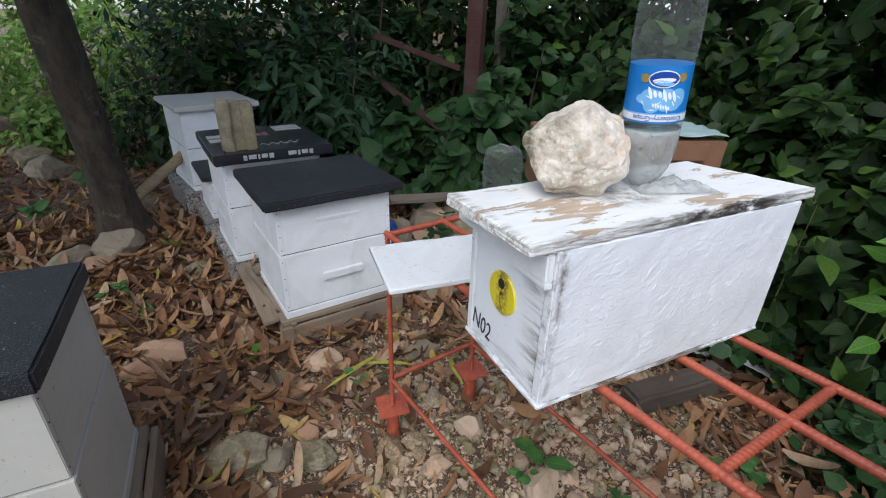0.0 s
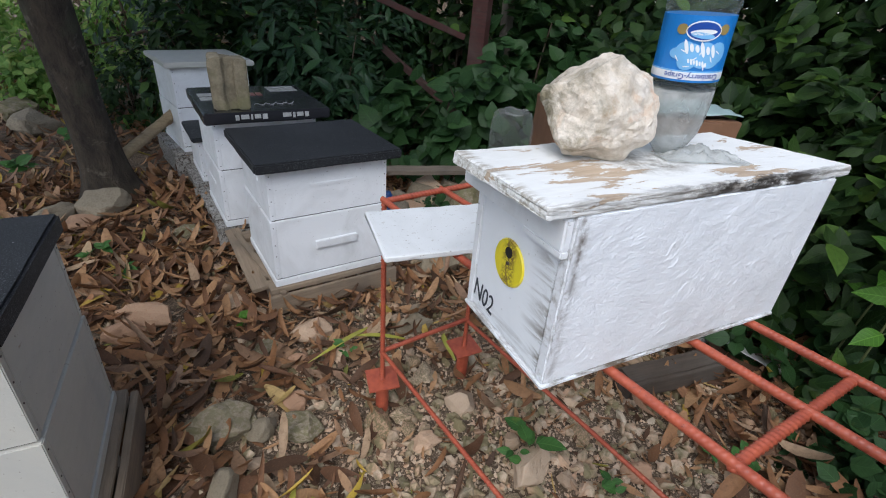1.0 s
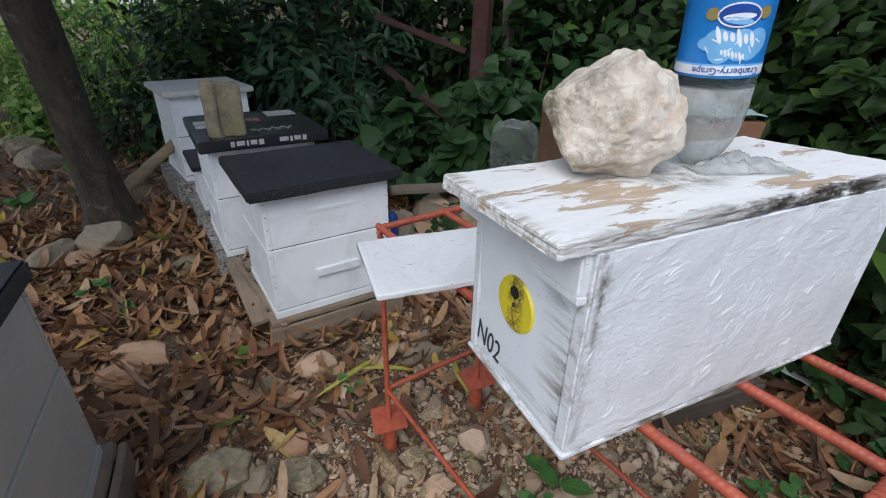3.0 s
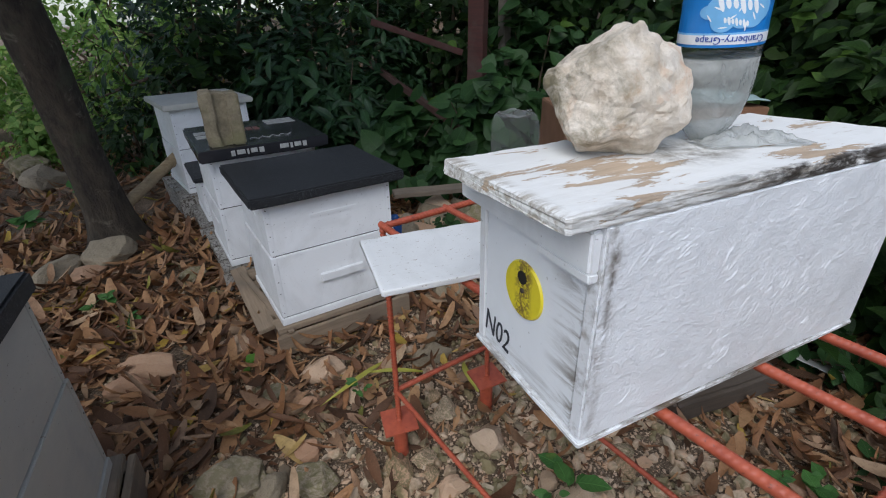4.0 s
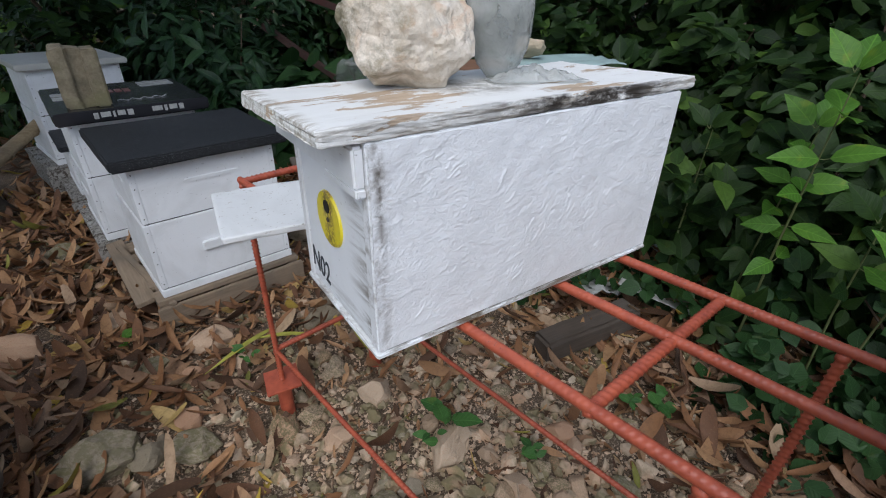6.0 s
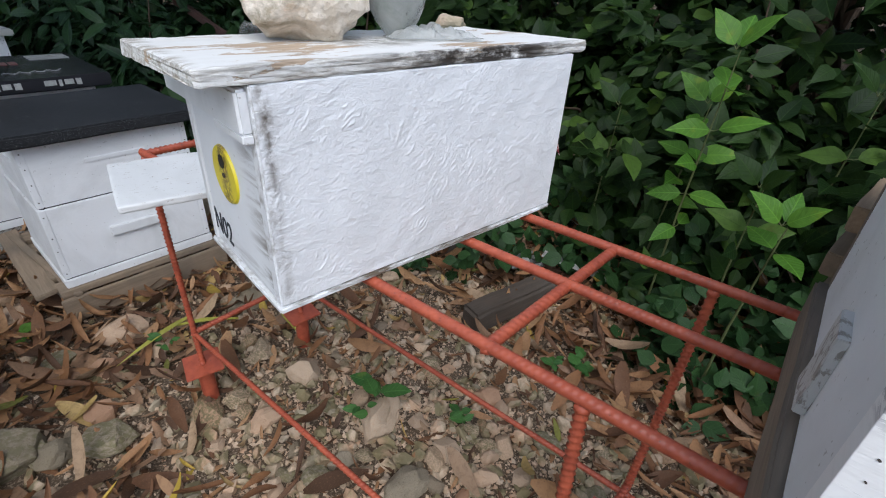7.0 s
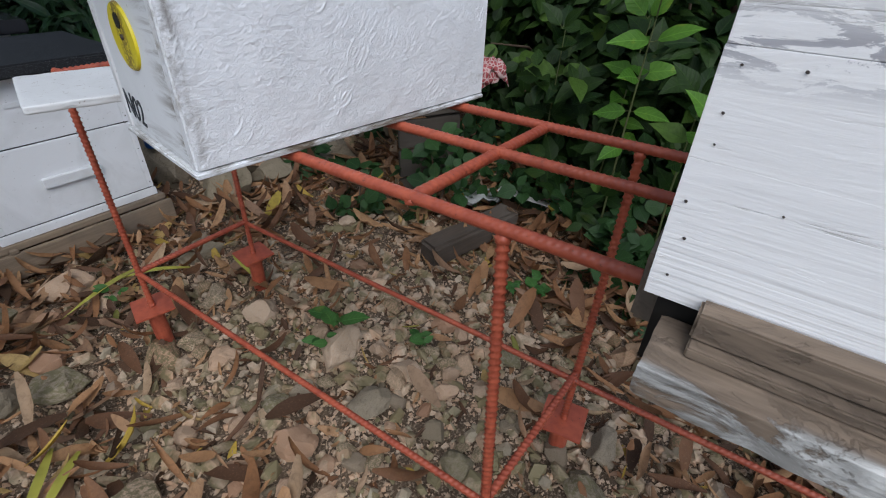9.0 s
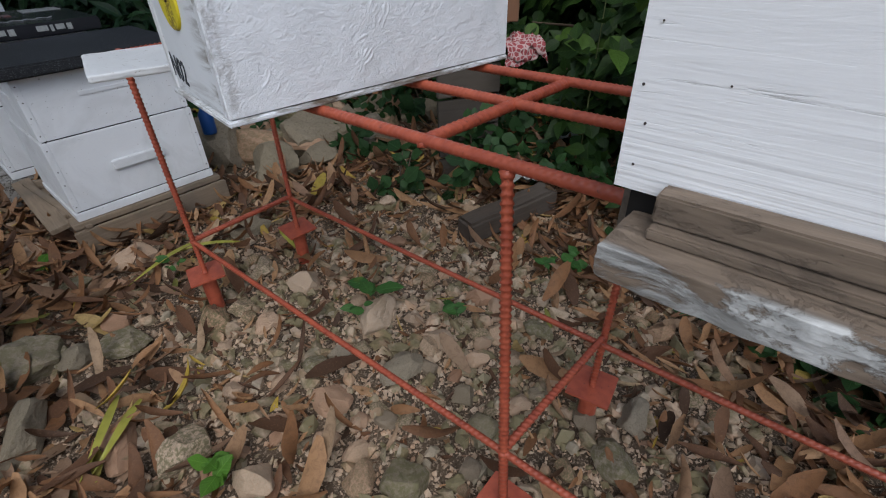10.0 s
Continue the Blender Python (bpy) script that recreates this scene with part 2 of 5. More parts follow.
def rock_bm(size, seed, sub=3, rough=0.35, cuts=7, facets=(), flat=0.85, depth=(0.55, 0.85)):
    """A broken stone: a ball cut by flat facets, then roughened."""
    rnd = random.Random(seed)
    bm = bmesh.new()
    bmesh.ops.create_icosphere(bm, subdivisions=sub, radius=1.0)
    planes = [(Vector(d).normalized(), q) for d, q in facets]
    for _ in range(cuts):
        d = Vector((rnd.gauss(0, 1), rnd.gauss(0, 1), rnd.gauss(0, 1))).normalized()
        planes.append((d, rnd.uniform(*depth)))
    off = Vector((rnd.uniform(-9, 9), rnd.uniform(-9, 9), rnd.uniform(-9, 9)))
    for v in bm.verts:
        c = v.co.copy()
        for d, h in planes:
            k = c.dot(d) - h
            if k > 0:
                c -= d * k * flat
        c *= 1 + rough * 0.45 * noise.fractal(c * 1.6 + off, 1.0, 2.0, 3)
        c += noise.noise_vector(c * 5.0 + off) * rough * 0.10
        v.co = Vector((c.x * size[0], c.y * size[1], c.z * size[2]))
    return bm


def hump(x, y):
    """Height of the ground."""
    z = 0.02 + 0.025 * noise.noise((x * 1.3, y * 1.3, 0.3)) + 0.012 * noise.noise((x * 5, y * 5, 2.0))
    far = max(0.0, y - 3.4) * 0.8 * min(1.0, max(0.0, (x + 1.6) / 1.6)) + max(0.0, x - 1.3)
    return z + min(far, 6.0) * 0.22


# ---- ground ----
gv, gf = [], []
xs = sorted(set([round(-3 + i * 0.09, 3) for i in range(75)] + [-400, -120, -40, -15, -8, -5, -4, 4, 5, 7, 12, 30, 120, 400]))
ys = sorted(set([round(-2 + i * 0.09, 3) for i in range(100)] + [-400, -120, -40, -15, -7, -4, -3, 7.6, 9, 12, 20, 50, 150, 400]))
for yy in ys:
    for xx in xs:
        gv.append((xx, yy, hump(xx, yy)))
for j in range(len(ys) - 1):
    for i in range(len(xs) - 1):
        k = j * len(xs) + i
        gf.append((k, k + 1, k + 1 + len(xs), k + len(xs)))
ground = link_mesh("ground", raw_mesh("ground", gv, gf), SOIL, smooth=True)
tagged(ground, "brown soil strewn with gravel and leaf litter", "ground", kind="structure")


# ---- more materials ----
def front_paint():
    """White front with mould streaks beside the corner and along the foot."""
    m = Mat("mouldy_white_paint", 0.5)
    g = m.noise(8, 6, 0.6, 0.4, m.coords((10, 1, 1), (0, 0, 0)))
    streak = m.noise(11, 7, 0.7, 0.7, m.coords((1, 1.0, 5.5), (38, 0, 0)))
    near = m.ramp(m.axis(1), (0.012, 1.0), (0.075, 0.0))
    foot = m.ramp(m.axis(2), (0.012, 0.75), (0.05, 0.0))
    both = m.math("MAXIMUM", near, foot)
    k = m.math("MULTIPLY", both, m.ramp(streak, (0.44, 0.0), (0.63, 0.95)))
    c = m.mix(m.ramp(m.noise(6, 5, 0.6, 1.0), (0.4, 0.0), (0.8, 0.22)), (0.82, 0.84, 0.86), (0.46, 0.47, 0.49))
    c = m.mix(k, c, (0.125, 0.092, 0.055))
    c = m.mix(m.ramp(m.noise(120, 2), (0.70, 0.0), (0.75, 0.4)), c, (0.2, 0.17, 0.13))
    return m.color(c).bump(m.mix(0.5, g, streak), 0.3, 0.0015).m


def impasto():
    m = Mat("thick_white_paint", 0.34)
    c = m.mix(m.ramp(m.noise(7, 6, 0.6, 1.0), (0.45, 0.0), (0.8, 0.3)), (0.86, 0.875, 0.895), (0.64, 0.65, 0.66))
    c = m.mix(m.ramp(m.noise(16, 7, 0.75, 0.8), (0.68, 0.0), (0.74, 0.5)), c, (0.38, 0.34, 0.30))
    edge = m.ramp(m.axis(0), (0.004, 1.0), (0.03, 0.0))
    c = m.mix(m.math("MULTIPLY", edge, m.ramp(m.noise(40, 6, 0.7), (0.48, 0.0), (0.66, 0.7))), c, (0.22, 0.19, 0.15))
    seam = m.ramp(m.math("ABSOLUTE", m.math("SUBTRACT", m.axis(0), 0.010)), (0.0015, 1.0), (0.006, 0.0))
    high = m.ramp(m.axis(2), (0.10, 0.35), (0.19, 1.0))
    c = m.mix(m.math("MULTIPLY", m.math("MULTIPLY", seam, high), m.ramp(m.noise(55, 6, 0.7), (0.40, 0.0), (0.55, 0.9))), c, (0.10, 0.075, 0.05))
    return m.color(c).bump(m.mix(0.5, m.noise(85, 9, 0.75, 1.0, m.coords((1, 1, 1.4), (0, -50, 0))), m.noise(24, 6, 0.6, 1.8, m.coords((1, 1, 1.8), (0, -40, 0)))), 0.95, 0.0045).m


def peeling_lid():
    """White plank worn to the wood in long patches, black with mould along the front edge."""
    m = Mat("peeling_white_lid", 0.6)
    x, y = m.axis(0), m.axis(1)

    def patch(cx, cy, rx, ry):
        a = m.math("POWER", m.math("ABSOLUTE", m.math("DIVIDE", m.math("SUBTRACT", x, cx), rx)), 2.0)
        b = m.math("POWER", m.math("ABSOLUTE", m.math("DIVIDE", m.math("SUBTRACT", y, cy), ry)), 2.0)
        return m.ramp(m.math("ADD", a, b), (0.15, 1.0), (1.0, 0.0))

    fine = m.noise(11, 7, 0.7, 0.4, m.coords((1.2, 9, 9)))
    peel = m.noise(2.6, 10, 0.68, 0.5, m.coords((3.2, 12, 12)))
    worn = m.math("MAXIMUM", patch(0.075, 0.085, 0.13, 0.07), m.math("MULTIPLY", patch(0.42, 0.06, 0.16, 0.06), 0.62))
    k = m.ramp(m.math("ADD", peel, m.math("MULTIPLY", worn, 0.112)), (0.612, 0.0), (0.622, 1.0))
    woodc = m.mix(m.ramp(fine, (0.3, 0.0), (0.7, 1.0)), (0.60, 0.47, 0.34), (0.40, 0.30, 0.21))
    c = m.mix(m.ramp(m.noise(7, 6, 0.65, 0.5, m.coords((1, 3, 3))), (0.45, 0.0), (0.75, 0.35)), (0.82, 0.82, 0.80), (0.60, 0.58, 0.53))
    c = m.mix(m.ramp(fine, (0.66, 0.0), (0.70, 0.6)), c, (0.46, 0.41, 0.35))
    c = m.mix(k, c, woodc)
    stain = m.math("MULTIPLY", patch(0.20, 0.095, 0.075, 0.06), m.ramp(m.noise(30, 8, 0.75, 0.4), (0.42, 0.0), (0.62, 0.85)))
    c = m.mix(stain, c, (0.17, 0.145, 0.11))
    ends = m.math("MAXIMUM", m.ramp(m.math("ADD", x, 0.06), (0.014, 1.0), (0.026, 0.0)), m.ramp(m.math("ADD", y, 0.02), (0.020, 1.0), (0.028, 0.0)))
    grey = m.ramp(m.noise(14, 7, 0.75, 0.4, m.coords((1.0, 7, 9))), (0.44, 0.0), (0.60, 0.9))
    c = m.mix(m.math("MULTIPLY", ends, grey), c, (0.33, 0.29, 0.23))
    crack = m.ramp(m.noise(6, 6, 0.7, 0.3, m.coords((0.8, 16, 1))), (0.65, 0.0), (0.67, 0.7))
    c = m.mix(crack, c, (0.45, 0.39, 0.32))
    rim = m.ramp(m.math("ADD", y, m.math("MULTIPLY", m.noise(26, 8, 0.75, 0.0, m.coords((0.5, 1, 1))), 0.062)), (0.033, 1.0), (0.038, 0.0))
    along = m.math("MULTIPLY", m.ramp(x, (0.10, 0.25), (0.24, 1.0)), m.ramp(x, (0.40, 1.0), (0.50, 0.25)))
    run = m.ramp(m.noise(5, 6, 0.7, 0.3, m.coords((1.4, 3, 3))), (0.34, 0.2), (0.48, 1.0))
    c = m.mix(m.math("MULTIPLY", m.math("MULTIPLY", rim, run), along), c, (0.045, 0.037, 0.03))
    return m.color(c).bump(m.mix(0.45, fine, m.ramp(k, (0.2, 1.0), (0.8, 0.0))), 0.7, 0.003).m


def plain(name, c, rough=0.5, metal=0.0, var=0.25, scale=30):
    m = Mat(name, rough, metal)
    k = m.ramp(m.noise(scale, 5), (0.35, 0.0), (0.75, var))
    return m.color(m.mix(k, c, tuple(x * 0.45 for x in c))).bump(m.noise(scale * 6, 3), 0.15, 0.001).m


def pet(name, cloud):
    """Thin clear plastic with a milky film."""
    m = Mat(name, 0.12)
    out = m.t.nodes["Material Output"]
    clear = m.t.nodes.new("ShaderNodeBsdfTransparent")
    clear.inputs[0].default_value = (0.93, 0.95, 0.95, 1)
    m.color((0.50, 0.51, 0.49))
    m.bump(m.noise(26, 4, 0.6, 1.6), 0.7, 0.012)
    fres = m.t.nodes.new("ShaderNodeLayerWeight")
    fres.inputs[0].default_value = 0.35
    film = m.ramp(m.noise(14, 5, 0.6, 0.6), (0.3, cloud * 0.6), (0.75, min(1.0, cloud * 1.4)))
    k = m.math("MINIMUM", m.math("ADD", film, m.math("MULTIPLY", m.math("POWER", fres.outputs["Facing"], 2.0), 0.4)), 0.95)
    mx = m.t.nodes.new("ShaderNodeMixShader")
    m.link(k, mx.inputs[0])
    m.link(clear.outputs[0], mx.inputs[1])
    m.link(m.b.outputs[0], mx.inputs[2])
    m.link(mx.outputs[0], out.inputs["Surface"])
    return m.m


def leaf_mat(name, dark, light, accent=None, share=0.0, rough=0.42, glow=0.28):
    """Green leaf with a pale midrib and side ribs along its own length."""
    m = Mat(name, rough)
    r = m.island()
    at = m.t.nodes.new("ShaderNodeAttribute")
    at.attribute_name = "leaf"
    sep = m.t.nodes.new("ShaderNodeSeparateXYZ")
    m.link(at.outputs["Vector"], sep.inputs[0])
    off = m.math("ABSOLUTE", sep.outputs[1])
    rib = m.ramp(off, (0.006, 1.0), (0.02, 0.0))
    wave = m.math("SINE", m.math("MULTIPLY", m.math("SUBTRACT", sep.outputs[0], m.math("MULTIPLY", off, 0.8)), 46.0))
    veins = m.math("MAXIMUM", rib, m.ramp(wave, (0.80, 0.0), (1.0, 0.45)))
    c = m.mix(r, dark, light)
    if accent:
        c = m.mix(m.ramp(m.math("FRACT", m.math("MULTIPLY", r, 7.31)), (1 - share, 0.0), (1 - share + 0.01, 1.0)), c, accent)
    c = m.mix(m.ramp(m.noise(60, 3), (0.4, 0.0), (0.8, 0.35)), c, tuple(x * 0.5 for x in dark))
    c = m.mix(m.ramp(m.noise(19, 4), (0.62, 0.0), (0.72, 0.4)), c, tuple(q * f for q, f in zip(light, (2.2, 1.25, 0.9))))
    c = m.mix(m.math("MULTIPLY", veins, 0.4), c, tuple(x * 1.7 for x in light))
    m.color(c)
    m.bump(m.math("SUBTRACT", m.math("MULTIPLY", wave, 0.3), veins), 0.5, 0.0015)
    m.b.inputs["Specular IOR Level"].default_value = 0.22
    tl = m.t.nodes.new("ShaderNodeBsdfTranslucent")
    m.link(c, tl.inputs[0])
    mx = m.t.nodes.new("ShaderNodeMixShader")
    mx.inputs[0].default_value = glow
    m.link(m.b.outputs[0], mx.inputs[1])
    m.link(tl.outputs[0], mx.inputs[2])
    m.link(mx.outputs[0], m.t.nodes["Material Output"].inputs["Surface"])
    return m.m


def litter_mat():
    m = Mat("dry_leaf", 0.62)
    r = m.island()
    n = m.t.nodes.new("ShaderNodeValToRGB")
    e = n.color_ramp.elements
    stops = [(0.0, (0.060, 0.034, 0.020)), (0.22, (0.145, 0.070, 0.036)), (0.48, (0.285, 0.135, 0.058)), (0.74, (0.44, 0.255, 0.125)),
             (0.88, (0.27, 0.165, 0.105)), (0.95, (0.44, 0.31, 0.19)), (0.984, (0.50, 0.34, 0.05)), (0.996, (0.22, 0.22, 0.045))]
    while len(e) < len(stops):
        e.new(0.5)
    for el, (p, c) in zip(e, stops):
        el.position, el.color = p, (*c, 1)
    m.link(r, n.inputs["Fac"])
    c = m.mix(m.ramp(m.noise(55, 7, 0.75, 0.6), (0.46, 0.0), (0.74, 0.6)), n.outputs["Color"], (0.075, 0.044, 0.027))
    c = m.mix(m.ramp(m.noise(210, 4, 0.7), (0.55, 0.0), (0.75, 0.4)), c, (0.36, 0.22, 0.12))
    m.b.inputs["Specular IOR Level"].default_value = 0.3
    tl = m.t.nodes.new("ShaderNodeBsdfTranslucent")
    m.link(c, tl.inputs[0])
    mx = m.t.nodes.new("ShaderNodeMixShader")
    mx.inputs[0].default_value = 0.15
    m.color(c).bump(m.noise(110, 6, 0.7, 0.6), 0.7, 0.003)
    m.link(m.b.outputs[0], mx.inputs[1])
    m.link(tl.outputs[0], mx.inputs[2])
    m.link(mx.outputs[0], m.t.nodes["Material Output"].inputs["Surface"])
    return m.m


def bark_mat():
    m = Mat("bark", 0.95)
    v = m.coords((1, 1, 0.35))
    a = m.noise(16, 8, 0.7, 0.5, v)
    c = m.mix(m.ramp(a, (0.3, 0.0), (0.7, 1.0)), (0.016, 0.012, 0.009), (0.10, 0.076, 0.052))
    c = m.mix(m.ramp(m.noise(5, 6, 0.7), (0.52, 0.0), (0.66, 0.75)), c, (0.085, 0.085, 0.050))
    c = m.mix(m.ramp(m.noise(9, 7, 0.75, 0.6), (0.58, 0.0), (0.66, 0.75)), c, (0.19, 0.165, 0.12))
    return m.color(c).bump(m.mix(0.5, a, m.noise(40, 7, 0.75, 0.4, v)), 1.0, 0.05).m


def concrete_mat():
    m = Mat("old_concrete", 0.92)
    a = m.noise(14, 8, 0.7)
    c = m.mix(m.ramp(a, (0.3, 0.0), (0.7, 1.0)), (0.13, 0.105, 0.065), (0.40, 0.335, 0.225))
    c = m.mix(m.ramp(m.noise(6, 5, 0.6), (0.46, 0.0), (0.60, 0.7)), c, (0.17, 0.16, 0.07))
    return m.color(c).bump(m.mix(0.5, a, m.noise(130, 5, 0.7)), 1.0, 0.012).m


def landing_wood():
    """Grey-brown plank with remains of white paint on its outer edge."""
    m = Mat("landing_plank_wood", 0.8)
    g = m.noise(7, 8, 0.65, 0.6, m.coords((14, 1, 14)))
    c = m.mix(m.ramp(g, (0.3, 0.0), (0.7, 1.0)), (0.27, 0.205, 0.148), (0.115, 0.086, 0.062))
    c = m.mix(m.ramp(m.noise(9, 5, 0.6), (0.5, 0.0), (0.75, 0.6)), c, (0.12, 0.11, 0.10))
    edge = m.ramp(m.math("ADD", m.axis(0), 0.06), (0.0155, 1.0), (0.0205, 0.0))
    flake = m.ramp(m.noise(16, 9, 0.72, 0.5, m.coords((1, 0.7, 1.6))), (0.43, 0.0), (0.49, 1.0))
    chalk = m.mix(m.ramp(m.noise(34, 7, 0.7, 0.8, m.coords((1, 0.6, 1.4))), (0.38, 0.0), (0.60, 1.0)), (0.60, 0.60, 0.58), (0.25, 0.245, 0.23))
    c = m.mix(m.math("MULTIPLY", edge, flake), c, chalk)
    return m.color(c).bump(m.mix(0.5, g, flake), 0.8, 0.003).m


def cream_rock():
    m = Mat("broken_cream_rock", 0.9)
    big, mid, fine = m.noise(16, 6, 0.65, 0.5), m.noise(48, 7, 0.7, 0.3), m.noise(170, 6, 0.75)
    c = m.mix(m.ramp(mid, (0.32, 0.0), (0.68, 1.0)), (0.62, 0.52, 0.40), (0.88, 0.80, 0.70))
    c = m.mix(m.ramp(big, (0.54, 0.0), (0.64, 0.7)), c, (0.62, 0.40, 0.25))
    # olive stain and shade towards -x, both put into the colour
    stain_shade = m.math("MULTIPLY", m.ramp(m.math("ADD", m.math("MULTIPLY", m.axis(0), -4.0), 0.45), (0.35, 0.0), (0.75, 1.0)), m.ramp(m.noise(22, 7, 0.7, 0.6), (0.40, 0.0), (0.60, 1.0)))
    c = m.mix(stain_shade, c, (0.22, 0.19, 0.12))
    c = m.mix(m.ramp(fine, (0.60, 0.0), (0.70, 0.6)), c, (0.30, 0.23, 0.16))
    return m.color(c).bump(m.mix(0.45, m.mix(0.5, big, mid), fine), 1.0, 0.007).m


def grained_white():
    """White paint sunk into raised straight grain, flaking to grey along one joint."""
    m = Mat("grained_white_paint", 0.5)
    g = m.noise(7, 8, 0.7, 0.8, m.coords((1.6, 1.4, 16)))
    lines = m.noise(4, 4, 0.6, 0.25, m.coords((1, 0.8, 46)))
    foot = m.ramp(m.axis(2), (0.09, 1.0), (0.16, 0.12))
    c = m.mix(m.ramp(g, (0.48, 0.0), (0.72, 0.22)), (0.90, 0.90, 0.90), (0.60, 0.60, 0.61))
    joint = m.ramp(m.math("ABSOLUTE", m.math("SUBTRACT", m.axis(2), 0.207)), (0.004, 1.0), (0.022, 0.0))
    peel = m.ramp(m.noise(14, 8, 0.7, 0.6, m.coords((1, 1.6, 7))), (0.50, 0.0), (0.53, 1.0))
    c = m.mix(m.math("MULTIPLY", joint, peel), c, (0.42, 0.42, 0.45))
    crack = m.noise(5, 8, 0.7, 0.6, m.coords((1, 0.9, 24)))
    c = m.mix(m.ramp(crack, (0.64, 0.0), (0.66, 0.65)), c, (0.40, 0.39, 0.38))
    c = m.mix(m.ramp(m.noise(10, 4, 0.5), (0.70, 0.0), (0.78, 0.5)), c, (0.50, 0.43, 0.33))
    h = m.math("SUBTRACT", m.mix(m.math("MULTIPLY", foot, 0.8), m.math("MULTIPLY", g, 0.5), lines), m.math("MULTIPLY", m.ramp(crack, (0.60, 0.0), (0.66, 1.0)), 0.4))
    return m.color(c).bump(h, 0.5, 0.003).m


LANDING, CREAM, GRAINED = landing_wood(), cream_rock(), grained_white()
FLAKED = painted_wood("flaked_offcut_paint", (0.62, 0.62, 0.60), 0.52, (3, 3, 5), 0.5, (0.30, 0.28, 0.25), 0.8)
SPOTTED = painted_wood("spotted_white_paint", (0.74, 0.75, 0.75), 0.63, (2, 9, 9), 0.45, (0.26, 0.19, 0.13), 0.5)
FRONT, THICK, LID = front_paint(), impasto(), peeling_lid()
def bee_speckled_yellow():
    m = Mat("bee_speckled_yellow_plastic", 0.4)
    # brown speckled band that stands in for bees crowding the disc
    off = m.math("ABSOLUTE", m.math("SUBTRACT", m.axis(1), 0.116))
    band = m.ramp(m.math("ADD", off, m.math("MULTIPLY", m.noise(60, 3), 0.016)), (0.016, 1.0), (0.027, 0.0))
    k = m.math("MULTIPLY", band, m.ramp(m.noise(150, 6, 0.7, 0.8), (0.42, 0.0), (0.52, 0.9)))
    c = m.mix(m.ramp(m.noise(30, 5, 0.6), (0.45, 0.0), (0.8, 0.4)), (0.78, 0.65, 0.03), (0.45, 0.36, 0.03))
    return m.color(m.mix(k, c, (0.16, 0.095, 0.035))).bump(m.noise(90, 3), 0.4, 0.001).m


YELLOW = bee_speckled_yellow()
INK = plain("black_ink", (0.03, 0.035, 0.045), 0.6)
# near-black that stands in for the shade inside gaps, seams and the hole
DARK = plain("shaded_opening", (0.012, 0.010, 0.008), 0.8)
NAIL = plain("rusty_nail", (0.07, 0.055, 0.05), 0.6, 0.4)
CARTON = plain("glossy_black_carton", (0.022, 0.022, 0.026), 0.22, 0, 0.4, 8)
CARTON_PRINT = plain("carton_white_print", (0.46, 0.46, 0.44), 0.35, 0, 0.8, 60)
CARTON_RED = plain("carton_dull_red_print", (0.26, 0.11, 0.09), 0.35)
BROWN_CARD = plain("brown_cardboard", (0.20, 0.10, 0.052), 0.85, 0, 0.4, 12)
TEAL = plain("pale_teal_sheet", (0.33, 0.44, 0.43), 0.5, 0, 0.3, 9)
LABEL_BLUE = plain("blue_label", (0.02, 0.20, 0.58), 0.3, 0, 0.2, 18)
LABEL_PALE = plain("light_blue_print", (0.20, 0.48, 0.80), 0.3, 0, 0.3, 40)
LABEL_WHITE = plain("white_print", (0.82, 0.84, 0.86), 0.35)
LABEL_DEEP = plain("deep_blue_print", (0.01, 0.06, 0.34), 0.3)
LABEL_FRUIT = plain("ochre_print", (0.30, 0.22, 0.07), 0.4)
def patterned_cloth():
    m = Mat("patterned_red_cloth", 0.9)
    k = m.ramp(m.voronoi(55, "DISTANCE_TO_EDGE"), (0.06, 1.0), (0.14, 0.0))
    return m.color(m.mix(k, (0.30, 0.06, 0.065), (0.50, 0.36, 0.34))).bump(m.noise(300, 2), 0.3, 0.001).m


PINK = patterned_cloth()
SCRAP = plain("dirty_plastic_sheet", (0.55, 0.55, 0.52), 0.35, 0, 0.5, 14)
BLUE_PLASTIC = plain("blue_plastic", (0.02, 0.09, 0.32), 0.4)
BAMBOO = wood("cane", (0.38, 0.29, 0.17), (0.24, 0.17, 0.09))
OFFCUT = wood("bare_offcut", (0.36, 0.26, 0.16), (0.22, 0.15, 0.09))
RED_WOOD = wood("red_stained_beam", (0.075, 0.014, 0.010), (0.035, 0.009, 0.007))
GREY_POST = wood("grey_post_wood", (0.16, 0.14, 0.11), (0.08, 0.07, 0.055), (14, 14, 1))
PET_CLEAR, PET_MILKY = pet("clear_plastic", 0.06), pet("milky_plastic", 0.55)
DRY, BARK, CONCRETE = litter_mat(), bark_mat(), concrete_mat()
LEAF = leaf_mat("shrub_leaf", (0.009, 0.027, 0.006), (0.029, 0.062, 0.011), (0.08, 0.15, 0.024), 0.06, 0.5)
LEAF_DARK = leaf_mat("glossy_dark_leaf", (0.016, 0.042, 0.018), (0.04, 0.085, 0.032), rough=0.28, glow=0.15)
LEAF_HEART = leaf_mat("vine_leaf", (0.022, 0.056, 0.018), (0.044, 0.098, 0.030))
LEAF_NEW = leaf_mat("young_leaf", (0.065, 0.17, 0.020), (0.125, 0.27, 0.036), glow=0.35)
LEAF_WEED = leaf_mat("seedling_leaf", (0.045, 0.12, 0.03), (0.08, 0.19, 0.045))
# lighter leaf for far growth: the sunlight on it is put into the colour
LEAF_SUN = leaf_mat("sun_coloured_far_leaf", (0.09, 0.19, 0.035), (0.22, 0.36, 0.08), (0.34, 0.42, 0.12), 0.15, 0.5, 0.4)
